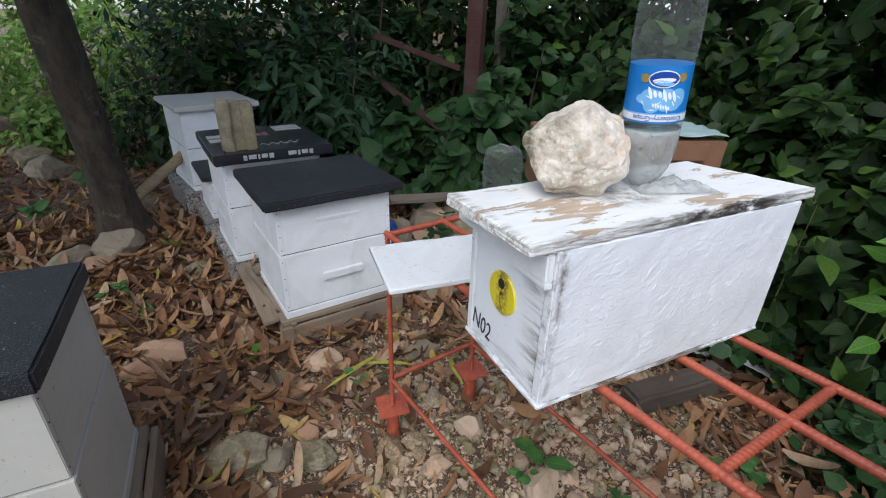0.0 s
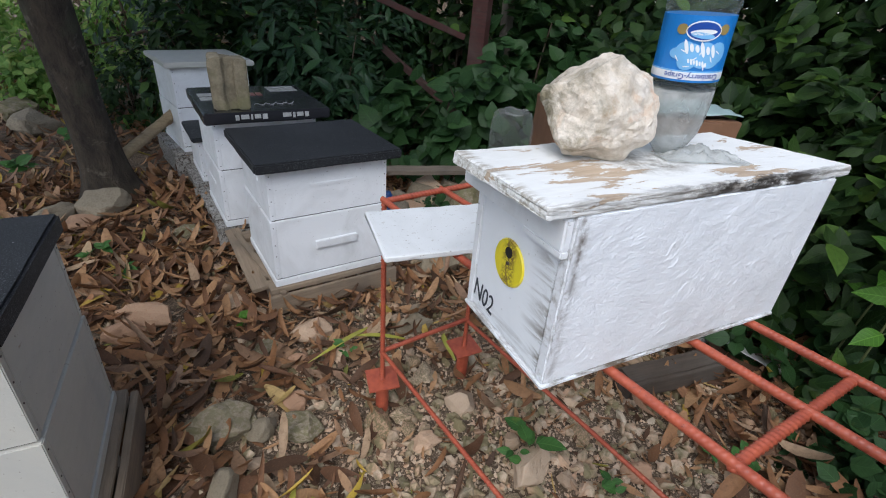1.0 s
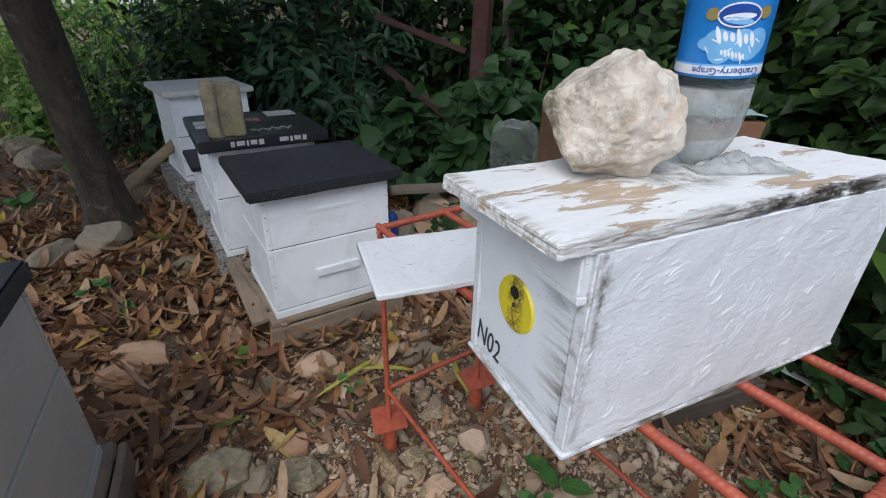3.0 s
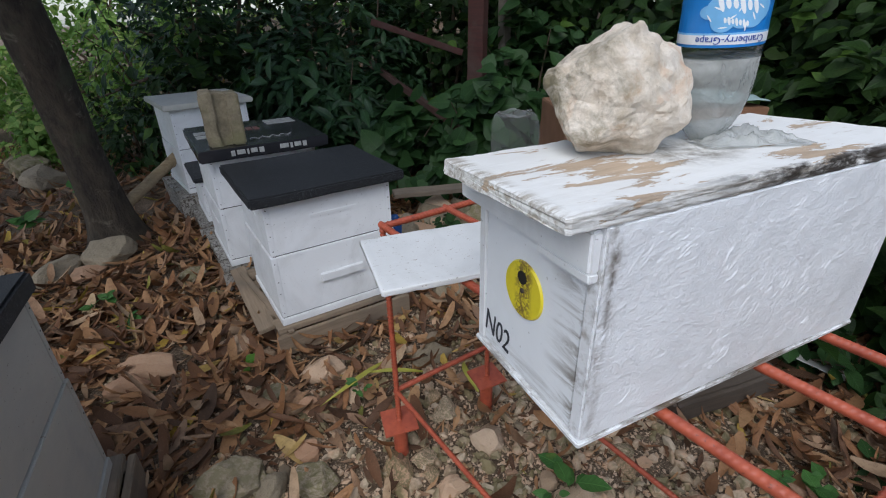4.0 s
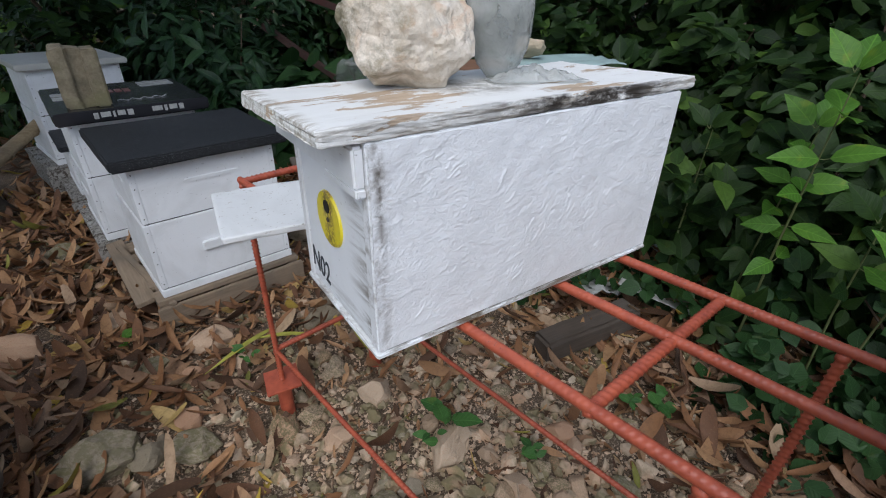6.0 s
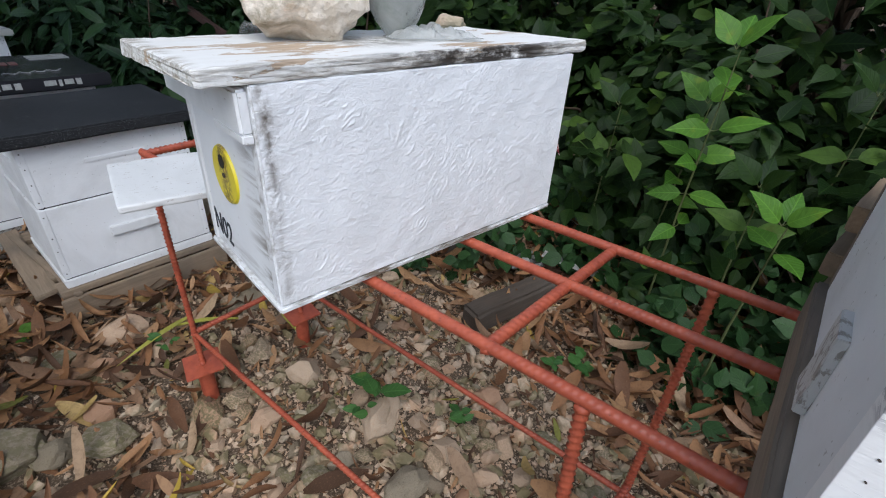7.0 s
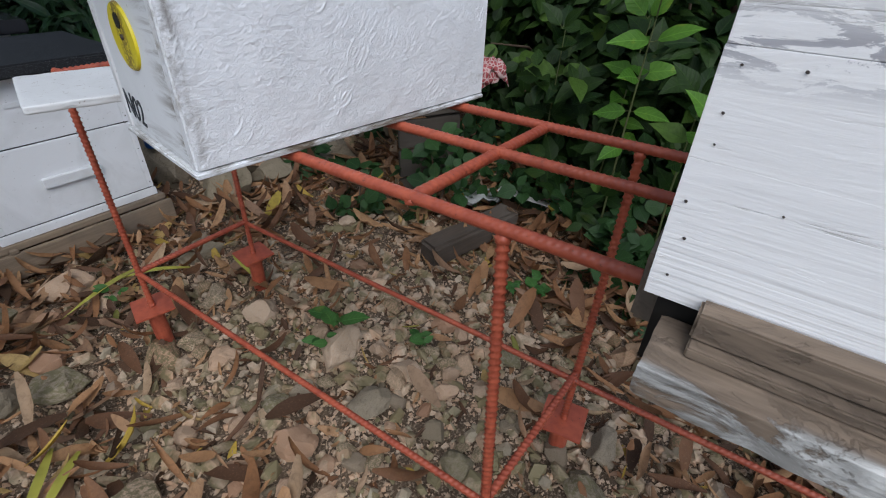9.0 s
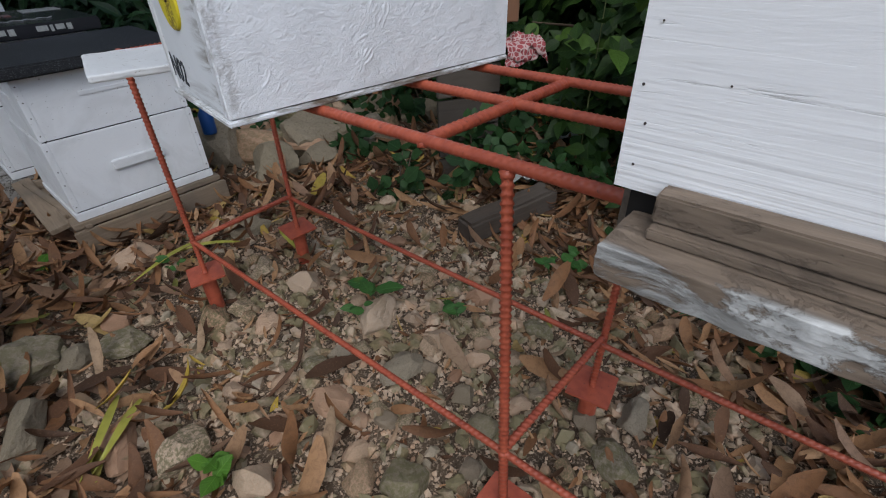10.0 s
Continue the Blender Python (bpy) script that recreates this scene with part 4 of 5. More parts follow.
for k in range(16):
    p = Vector((0.24 + k * 0.012, 0.13 + 0.012 * math.sin(k * 1.7), 0.053))
    tube(bm, p, p + Vector((0.013, 0.02 * math.cos(k * 1.7), 0.0)), 0.0016, sides=5)
part("printed_script", bm, CARTON_PRINT, cart)

cb = block(-0.075, -0.022, -0.055, 0.055, 0, 0.224, 0.006, 0.003, 4)
block(-0.03, 0.03, -0.035, 0.055, 0, 0.219, 0.005, 0.003, 0, cb)
block(0.022, 0.075, -0.055, 0.055, 0, 0.217, 0.006, 0.003, 0, cb)
cinder = part("concrete_block", cb, CONCRETE, None)
cinder.matrix_basis = pose(-0.265, 2.03, 0.155 + ztop + 0.051, 1.5, 0, 4)
tagged(cinder, "mossy grooved concrete block standing on the black carton", "concrete block")


OLD_BOARD = painted_wood("peeling_grey_board", (0.30, 0.28, 0.25), 0.50, (3, 3, 8), 0.6, (0.07, 0.055, 0.042), 0.8)


def pallet(m, w, d, label, h=0.10, boards=5, mat=None):
    mat = mat or PALLET_WOOD
    p = thing("pallet", m, label, "pallet", "pallets")
    part("front_board", block(-0.015, w + 0.015, -0.02, 0.0, -0.01, h - 0.022, 0.003, 0.0015, 5), mat, p)
    for k in range(3):
        part("stringer", block((w - 0.04) * k / 2, (w - 0.04) * k / 2 + 0.04, 0.001, d, -0.03, h - 0.022, 0.003, 0.001, 3), mat, p)
    for k in range(boards):
        y0 = 0.002 + (d - 0.1) * k / (boards - 1)
        part("deck_board", block(-0.006, w + 0.006, y0, y0 + 0.09, h - 0.021, h - 0.001, 0.003, 0.0012, 4), mat, p)
    return p


pallet(pose(-0.235, 1.345, 0.055, 0, 0, 7.5), 0.54, 0.60, "weathered wooden pallet under the white hive")
pallet(pose(-0.40, 1.99, 0.055, 0, 0, 8), 0.56, 0.60, "old grey pallet with peeling boards under a hive", boards=6, mat=OLD_BOARD)
pallet(pose(-0.50, 2.66, 0.05, 0, 0, 8), 0.56, 0.44, "old pallet under the low hive", mat=OLD_BOARD)
pallet(pose(-0.60, 3.06, 0.08, 0, 0, 14), 0.56, 0.56, "old pallet under the tall hive", 0.14, mat=OLD_BOARD)
pallet(pose(-0.70, 0.43, 0.06, 0, 0, 89), 0.47, 0.56, "dark old pallet boards under the near hive", 0.14)
lath = part("loose_lath", block(0, 0.56, -0.012, 0.012, 0, 0.012, 0.002, 0.001, 4), PALLET_WOOD, None)
lath.matrix_basis = pose(-0.195, 1.335, 0.135, 0, -3, 104)
tagged(lath, "thin loose wooden lath leaning on the pallet", "lath")
plank = part("loose_plank", block(0, 0.58, -0.035, 0.035, 0, 0.018, 0.003, 0.0015, 5), PALLET_WOOD, None)
plank.matrix_basis = pose(-0.275, 1.40, 0.128, -7, -1, 97)
tagged(plank, "weathered plank lying along the pallet", "plank")
bm = bmesh.new()
for k in range(5):
    a, b = Vector((-1.02 + 0.13 * k, 2.84 + 0.14 * k, 0.17 + 0.075 * k)), Vector((-0.885 + 0.13 * k, 2.98 + 0.14 * k, 0.245 + 0.075 * k))
    tube(bm, a, b, 0.034, 0.033)
    tube(bm, b - (b - a) * 0.04, b + (b - a) * 0.02, 0.037)
cane = part("cane_pole", bm, BAMBOO, None)
tagged(cane, "thick dry cane pole leaning beside the tall hive", "pole")


# ---- the grained hive beside the path ----
gh = thing("hive", pose(0.083, -0.476, 0.80, 0, 0, 8.5), "white-painted rough-grained hive with smooth pale side, on wooden landing board", "beehive")
gb = thing("hive_body", pose(0, 0, 0), "", "")
gb.parent = gh
for k, (a, b) in enumerate(((0.062, 0.2048), (0.205, 0.306))):
    part("front_plank", block(0.0, 0.02, -0.52, -0.002 - 0.0005 * k, a, b, 0.0003, 0.0004, 8), GRAINED, gb, "white plank with raised grain")
part("side_panel", block(0.0205, 0.40, -0.024, -0.003, 0.062, 0.305, 0.002), GREY_PAINT, gb, "flat pale grey-white side")
part("side_panel", block(0.0205, 0.40, -0.52, -0.50, 0.062, 0.305, 0.002), GREY_PAINT, gb)
part("back_panel", block(0.401, 0.42, -0.52, -0.003, 0.062, 0.305, 0.002), WEATHERED, gb)
part("lid", block(0.03, 0.44, -0.53, 0.004, 0.3065, 0.325, 0.004, 0.001, 5), GREY_PAINT, gh)
part("bottom_board", block(0.050, 0.43, -0.52, 0.008, 0.0, 0.061, 0.003, 0.002, 5), WEATHERED, gh, "bare weathered bottom board")
# solid block whose near-black colour stands in for shade under the front
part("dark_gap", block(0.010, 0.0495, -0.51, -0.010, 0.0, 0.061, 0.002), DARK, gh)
part("landing_board", worn_plank(-0.0475, 0.0075, -0.55, -0.016, 0.022, 0.046, 0.0009, 160, True, 3.0, 0.0012), LANDING, gh, "bare landing plank with flaking paint on its edge")
part("batten", block(-0.026, -0.0005, -0.54, -0.035, 0.0468, 0.054, 0.0012, 0.0006, 12), LANDING, gh)
part("batten", block(-0.018, -0.0008, -0.54, -0.034, 0.0545, 0.073, 0.0015, 0.0007, 12), LANDING, gh)
part("splinter_board", block(0.14, 0.19, -0.0025, 0.006, 0.075, 0.15, 0.001, 0.0015, 4), FLAKED, gb, "broken offcut with flaking paint")
rnd = random.Random(5)
for k in range(16):
    y, z = (-0.008 - rnd.uniform(0, 0.006), 0.075 + k * 0.026 + rnd.uniform(-0.008, 0.008)) if k < 9 else (rnd.uniform(-0.2, -0.03), rnd.uniform(0.09, 0.29))
    r = rnd.uniform(0.0005, 0.0009)
    part("nail", tube(bmesh.new(), (-0.0008, y, z), (0.002, y + 0.001, z), r, sides=7), NAIL, gb)
for k, (x0, x1, y1, z) in enumerate(((0.50, 0.63, -0.372, 0.816), (0.50, 0.66, -0.385, 0.848), (0.51, 0.64, -0.365, 0.880), (0.50, 0.66, -0.39, 0.912), (0.50, 0.65, -0.368, 0.944))):
    o = part("wood_offcut", block(x0, x1, y1 - 0.09, y1 - 0.035, z - 0.0155, z + 0.0155, 0.002, 0.0015, 3), OFFCUT, None)
    tagged(o, "short bare wooden offcut in a stack on the stand", "wood", "stack of offcuts")


# ---- the brown box and scraps behind the stand ----
# assumed support for the box; the darkness beneath is put into its colour
base = thing("wooden_crate", pose(1.10, 0.90, 0.0, 0, 0, -22), "assumed crate in shade-dark wood under the brown box", "crate")
for k in range(5):
    part("slat", block(0.0, 0.28, -0.012, 0.012, 0.02 + k * 0.131, 0.138 + k * 0.131, 0.003, 0.002, 3), SHADED_WOOD, base)
    part("slat", block(0.268, 0.292, 0.014, 0.36, 0.02 + k * 0.131, 0.138 + k * 0.131, 0.003, 0.002, 3), SHADED_WOOD, base)
part("top", block(0.0, 0.29, 0.0, 0.38, 0.671, 0.69, 0.003), SHADED_WOOD, base)
bb = thing("brown_box", pose(0.747, 0.975, 0.691, 0, 0, -22), "brown cardboard box under a teal sheet and a stone", "box")
part("box", block(0, 0.68, 0, 0.34, 0, 0.24, 0.004, 0.003, 5), BROWN_CARD, bb)
part("flap", block(0.002, 0.60, -0.018, -0.002, 0.17, 0.235, 0.002, 0.003, 4), BROWN_CARD, bb)
sheet = bmesh.new()
bmesh.ops.create_grid(sheet, x_segments=20, y_segments=14, size=0.5)
for v in sheet.verts:
    v.co = Vector((v.co.x * 0.40, v.co.y * 0.26, 0.012 * noise.noise(v.co * 5) + 0.02))
bmesh.ops.solidify(sheet, geom=sheet.faces[:], thickness=0.003)
sh = part("teal_sheet", sheet, TEAL, None, smooth=True)
sh.matrix_basis = pose(0.747, 0.975, 0.932, 0, 0, -22) @ pose(0.48, 0.135, 0.0)
tagged(sh, "pale teal sheet covering the brown box", "sheet")
rb = part("stone", rock_bm((0.055, 0.05, 0.045), 8, 3), STONE, None)
rb.location = (1.135, 0.972, 0.995)
tagged(rb, "grey stone on the teal sheet", "stone")
cloth = bmesh.new()
bmesh.ops.create_grid(cloth, x_segments=30, y_segments=26, size=0.5)
for v in cloth.verts:
    x, y = v.co.x * 0.17, v.co.y * 0.24
    drop = max(0.0, -y - 0.03)
    w = 0.045 * noise.fractal(Vector((x * 14, y * 14, 3.0)), 1.0, 2.0, 3)
    v.co = Vector((x + 0.02 * noise.noise((y * 22, x * 9, 1)), y + drop * 0.8 + w * 0.5, -drop + w + 0.03))
bmesh.ops.solidify(cloth, geom=cloth.faces[:], thickness=0.003)
cl = part("red_cloth", cloth, PINK, None, smooth=True)
cl.matrix_basis = pose(1.35, 0.67, 0.60, 0, 0, -22)
tagged(cl, "faded red and white rag hanging over the crate edge", "cloth")
for k, (p, s, lab) in enumerate((((1.39, 0.40, 0.13), (0.045, 0.14), "creased dirty-white plastic strip on the ground"), ((1.30, 0.60, 0.10), (0.09, 0.10), "crumpled grey plastic on the ground"),
                                 ((1.75, 0.62, 0.16), (0.09, 0.10), "crumpled pale plastic bag among leaves"), ((1.95, 0.25, 0.30), (0.08, 0.09), "crumpled white plastic among leaves"))):
    g = bmesh.new()
    bmesh.ops.create_grid(g, x_segments=14, y_segments=14, size=1.0)
    amp = 0.006 if k == 0 else 0.03
    for v in g.verts:
        v.co = Vector((v.co.x * s[0], v.co.y * s[1], amp * noise.fractal(Vector((v.co.x * 2 + k * 7, v.co.y * 2, 0)), 1.0, 2.0, 3)))
    bmesh.ops.solidify(g, geom=g.faces[:], thickness=0.0015)
    o = part("plastic_scrap", g, SCRAP if k != 1 else PET_MILKY, None, smooth=True)
    o.matrix_basis = pose(*p, 8, 12, 25 + 40 * k)
    tagged(o, lab, "plastic scrap")
lg = block(0, 0.44, -0.05, 0.05, -0.02, 0.075, 0.012, 0.006, 6)
beam = part("old_beam", lg, wood("rotten_beam", (0.085, 0.06, 0.042), (0.03, 0.022, 0.016)), None)
beam.matrix_basis = pose(0.85, 0.475, 0.035, 0, -2, -7)
tagged(beam, "short dark rotting timber lying on the ground", "timber")
bl = part("blue_container", lathe([(0.05, 0), (0.055, 0.01), (0.055, 0.13), (0.035, 0.155), (0.03, 0.17)], 24, 0.03), BLUE_PLASTIC, None, smooth=True)
bl.matrix_basis = pose(0.43, 1.86, 0.19) @ Matrix.Diagonal((0.6, 0.6, 0.75, 1))
tagged(bl, "blue plastic container beside the white hive", "container")
for p0, p1, w, mat, lab in (((1.55, 3.05, 0.0), (1.62, 3.1, 2.6), 0.062, RED_WOOD, "dark red timber post among shrubs"),
                            ((1.88, 3.15, 0.0), (1.86, 3.2, 2.6), 0.045, GREY_POST, "grey weathered timber post among shrubs"),
                            ((0.80, 3.17, 1.20), (1.42, 3.02, 0.98), 0.030, RED_WOOD, "red timber rail slanting through shrubs"),
                            ((0.9, 3.6, 0.9), (1.5, 3.0, 0.35), 0.030, RED_WOOD, "red timber brace slanting through shrubs")):
    d = Vector(p1) - Vector(p0)
    pb = block(-w, w, -w * 0.7, w * 0.7, 0, d.length, 0.004, 0.003, 6)
    o = part("timber_post", pb, mat, None)
    o.matrix_basis = Matrix.Translation(p0) @ d.to_track_quat("Z", "Y").to_matrix().to_4x4()
    tagged(o, lab, "post", "timber frame")
pk = part("fallen_plank", block(0, 0.7, -0.05, 0.05, 0, 0.03, 0.004, 0.003, 6), WEATHERED, None)
pk.matrix_basis = pose(0.62, 2.42, 0.21, 4, 2, -8)
tagged(pk, "weathered plank lying on stones", "plank")


# ---- plants ----
def leaf_form(width, notch=0.0, fold=0.12, droop=0.25, belly=0.45):
    """Places and triangles of one leaf, 1 long, along +x."""
    ts = [0.0, 0.22, 0.5, 0.78, 1.0]
    half = [0.0, width * 0.40, width * 0.5, width * 0.30, 0.0]
    if belly < 0.4:
        half = [0.0, width * 0.5, width * 0.45, width * 0.24, 0.0]
    V = [(t, 0.0, -droop * t * t) for t in ts]
    for s in (1, -1):
        for t, h in list(zip(ts, half))[1:4]:
            V.append((t - (notch if t < 0.3 else 0), s * h, fold * h / max(width, 0.01) - droop * t * t))
    F = []
    for base, flip in ((5, 0), (8, 1)):
        for tri in ((0, 1, base), (1, 2, base + 1), (1, base + 1, base), (2, 3, base + 2), (2, base + 2, base + 1), (3, 4, base + 2)):
            F.append(tri[::-1] if flip else tri)
    return np.array(V), np.array(F)


def smooth_leaf(width, notch, fold, droop, wide_at=0.38, steps=7):
    """A finer leaf: rounded shoulders, a drawn-out tip and, with a notch, two lobes at the stalk."""
    ts = [k / steps for k in range(steps + 1)]
    V = [(t, 0.0, -droop * t * t) for t in ts]
    for s in (1, -1):
        for t in ts[1:-1]:
            half = width * 0.5 * (min(1.0, t / wide_at) ** 0.55) * (1 - max(0.0, (t - wide_at) / (1 - wide_at)) ** 1.35)
            V.append((t - notch * max(0.0, 1 - t / 0.4), s * half, fold * half - droop * t * t + 0.02 * math.sin(9 * t + s)))
    F = []
    for s in (0, 1):
        b = steps + s * (steps - 1)
        tris = [(0, 1, b + 1)] + [q for k in range(1, steps - 1) for q in ((k, k + 1, b + k + 1), (k, b + k + 1, b + k))] + [(steps - 1, steps, b + steps - 1)]
        F += [q[::-1] for q in tris] if s else tris
    return np.array(V), np.array(F)


OVAL, LANCE, HEART = leaf_form(0.56), leaf_form(0.34, droop=0.3), smooth_leaf(0.86, 0.22, 0.2, 0.22, 0.3)
BROAD = smooth_leaf(0.60, 0.04, 0.22, 0.26, 0.36, 5)
ROUND = smooth_leaf(0.84, 0.10, 0.12, 0.12, 0.45)


def frames_of(d, up, rg):
    """Rotations whose x goes along d and whose z leans towards up."""
    d = d / (np.linalg.norm(d, axis=1, keepdims=True) + 1e-9)
    y = np.cross(up, d)
    y /= np.linalg.norm(y, axis=1, keepdims=True) + 1e-9
    return np.stack([d, y, np.cross(d, y)], -1)


def scatter(form, pos, rot, size):
    V0, F0 = form
    n, k = len(pos), len(V0)
    V = np.einsum("nij,vj->nvi", rot, V0) * size[:, None, None] + pos[:, None, :]
    F = F0[None] + (np.arange(n) * k)[:, None, None]
    return V.reshape(-1, 3), F.reshape(-1, 3)


def sprays(form, tips, outward, per, size, spread, rg):
    """Leaves in opposite pairs about each tip."""
    n = len(tips) * per
    tip = np.repeat(tips, per, 0)
    out = np.repeat(outward, per, 0)
    k = np.tile(np.arange(per), len(tips))
    back = (k // 2)[:, None] * spread
    side = rg.normal(0, 1, (n, 3))
    side -= (side * out).sum(1, keepdims=True) * out
    side /= np.linalg.norm(side, axis=1, keepdims=True) + 1e-9
    d = out * rg.uniform(0.1, 0.9, (n, 1)) + side + np.array([0, 0, -0.15])
    pos = tip - out * back + rg.normal(0, spread * 0.25, (n, 3))
    up = np.array([-0.42, -0.42, 0.75]) + out * 0.35 + rg.normal(0, 0.33, (n, 3))
    s = size * rg.uniform(0.55, 1.2, n) * (1 - 0.06 * (k // 2))
    return scatter(form, pos, frames_of(d, up, rg), s)


def shrub(name, c, r, h, n, form, mat, size, label, seed, per=8, category="shrub", shell=(0.45, 1.0), group="", stems=9, low=0.0):
    """A bush: stems from the ground and a crown of leafy sprays, uneven in outline."""
    rg = np.random.RandomState(seed)
    zb = hump(*c)
    s = thing(name, pose(c[0], c[1], zb), label, category, group)
    d = rg.normal(0, 1, (n, 3))
    d[:, 2] = np.abs(d[:, 2]) * 0.9 + low
    d /= np.linalg.norm(d, axis=1, keepdims=True)
    lump = np.array([1 + 0.28 * noise.noise(Vector(v) * 2.2 + Vector((seed, 0, 0))) for v in d])
    q = rg.uniform(shell[0] ** 2, shell[1] ** 2, n) ** 0.5 * lump
    tips = d * q[:, None] * np.array([r[0], r[1], h])
    tips[:, 2] = np.maximum(tips[:, 2], 0.03)
    out = d * np.array([1, 1, 0.8]) + np.array([0, 0, 0.25])
    out /= np.linalg.norm(out, axis=1, keepdims=True)
    V, F = sprays(form, tips, out, per, size, size * 0.45, rg)
    link_mesh("foliage", mesh_of("foliage", V, F, form), mat, s, smooth=True)
    bm = bmesh.new()
    for k in range(stems):
        t = Vector(tips[k % n])
        a = Vector((rg.normal(0, r[0] * 0.12), rg.normal(0, r[1] * 0.12), -0.02))
        m = a.lerp(t, 0.5) + Vector((0, 0, 0.12 * h))
        w = 0.004 + 0.006 * h
        tube(bm, a, m, w, w * 0.7, 7)
        tube(bm, m, t, w * 0.7, w * 0.3, 7)
    part("woody_base", bm, TWIG, s)
    return s


# the tree beside the row
tree = thing("tree", pose(-0.97, 2.93, 0.0), "leaning dark-barked tree trunk with flared roots", "tree")
bm = bmesh.new()
prev = None
for k in range(40):
    z = -0.05 + k * 0.085
    cx, cy = -0.035 * z, -0.10 * z - 0.02 * z * z
    r = 0.108 - 0.006 * z + 0.09 * math.exp(-max(z, 0) / 0.12)
    ring = []
    for j in range(26):
        a = 2 * math.pi * j / 26
        q = r * (1 + 0.10 * noise.noise((math.cos(a) * 2, math.sin(a) * 2, z * 2.2)) + 0.28 * max(0, math.cos(3 * a + 0.6)) * math.exp(-max(z, 0) / 0.10))
        ring.append(bm.verts.new((cx + q * math.cos(a), cy + q * math.sin(a), z)))
    if prev:
        for j in range(26):
            bm.faces.new((prev[j], prev[(j + 1) % 26], ring[(j + 1) % 26], ring[j]))
    prev = ring
part("trunk", bm, BARK, tree, smooth=True)
tip = Vector((-0.12, -0.55, 3.2))
bm = bmesh.new()
rg = np.random.RandomState(3)
ends = []
for k in range(16):
    a = 2 * math.pi * k / 16 + 0.2
    far = (2.7, 1.7)[k % 2]
    p = tip + Vector((far * math.cos(a) - 1.3, far * 0.95 * math.sin(a) + 0.15, 0.55 + 0.5 * math.sin(k * 2.1)))
    mid = tip.lerp(p, 0.5) + Vector((0, 0, 0.35))
    tube(bm, tip - Vector((0, 0, 0.15)), mid, 0.05, 0.03, 9)
    tube(bm, mid, p, 0.03, 0.01, 8)
    ends += [p, mid, tip.lerp(p, 0.78) + Vector((0, 0, 0.2))]
part("branchwork", bm, BARK, tree)
N = 2700
dirs = rg.normal(0, 1, (N, 3))
dirs /= np.linalg.norm(dirs, axis=1, keepdims=True)
tips = np.array([ends[i % len(ends)] for i in range(N)]) + dirs * rg.uniform(0.1, 0.85, (N, 1)) * np.array([1, 1, 0.6])
V, F = sprays(LANCE, tips, dirs, 8, 0.23, 0.06, rg)
link_mesh("crown", mesh_of("crown", V, F, LANCE), LEAF, tree, smooth=True)

# the bank of shrubs beyond the stand, front rows first
BANK = (
    ((1.95, 0.25), (0.62, 0.55), 0.95, 190), ((2.0, -0.55), (0.65, 0.60), 1.05, 190), ((2.35, 0.95), (0.65, 0.6), 1.15, 200),
    ((2.25, -1.35), (0.7, 0.65), 1.15, 150), ((2.2, 1.75), (0.6, 0.6), 1.15, 180), ((2.75, 0.1), (0.8, 0.8), 2.5, 300),
    ((2.95, 1.1), (0.85, 0.85), 2.7, 320), ((2.85, -1.0), (0.8, 0.8), 2.4, 240), ((2.75, 2.1), (0.9, 0.85), 2.7, 300),
    ((3.6, 0.4), (1.5, 1.2), 3.7, 420), ((3.5, 1.9), (1.5, 1.2), 3.8, 420), ((3.5, -1.6), (1.4, 1.2), 3.5, 320),
)
for k, (c, r, h, n) in enumerate(BANK):
    shrub("shrub", c, r, h, int(n * (1.6 if c[0] < 2.6 else 1.15)), BROAD, LEAF, 0.112 if c[0] < 2.6 else 0.145, "dense dark-green broad-leaved shrub on the bank", 20 + k, per=6, group="bank of shrubs", stems=12)
BACK = (
    ((1.45, 2.75), (0.55, 0.45), 0.95, 62, HEART, LEAF_HEART, 0.155), ((0.95, 2.95), (0.45, 0.4), 0.75, 46, HEART, LEAF_HEART, 0.155),
    ((2.05, 2.95), (0.6, 0.5), 1.3, 90, HEART, LEAF_HEART, 0.16), ((0.55, 3.25), (0.5, 0.45), 1.0, 110, LANCE, LEAF_DARK, 0.15),
    ((0.35, 3.75), (0.55, 0.5), 1.35, 130, LANCE, LEAF_DARK, 0.16), ((1.0, 3.85), (0.65, 0.55), 1.6, 170, LANCE, LEAF_DARK, 0.13),
    ((1.7, 3.8), (0.7, 0.6), 1.9, 200, BROAD, LEAF, 0.12), ((2.5, 3.4), (0.8, 0.7), 2.1, 220, BROAD, LEAF, 0.12),
    ((-0.35, 4.15), (0.55, 0.5), 1.15, 150, BROAD, LEAF, 0.12), ((-0.15, 4.85), (1.1, 0.9), 3.0, 340, LANCE, LEAF_DARK, 0.12),
    ((0.9, 4.9), (1.4, 1.3), 3.7, 420, BROAD, LEAF, 0.13), ((2.3, 4.6), (1.4, 1.4), 3.8, 420, BROAD, LEAF, 0.13),
    ((3.3, 3.5), (1.4, 1.3), 3.8, 360, BROAD, LEAF, 0.13), ((-0.95, 4.55), (0.45, 0.45), 0.75, 110, OVAL, LEAF, 0.07),
)
for k, (c, r, h, n, form, mat, size) in enumerate(BACK):
    kindw = {0.155: "broad heart-leaved vine climbing low shrubs", 0.16: "broad heart-leaved vine climbing low shrubs"}.get(size, "dark glossy long-leaved shrub" if mat is LEAF_DARK else "dense dark-green shrub behind the hives")
    shrub("shrub", c, r, h, int(n * 1.5), form, mat, size, kindw, 60 + k, per=6 if form is not LANCE else 8, group="shrubs behind the hives", stems=10)
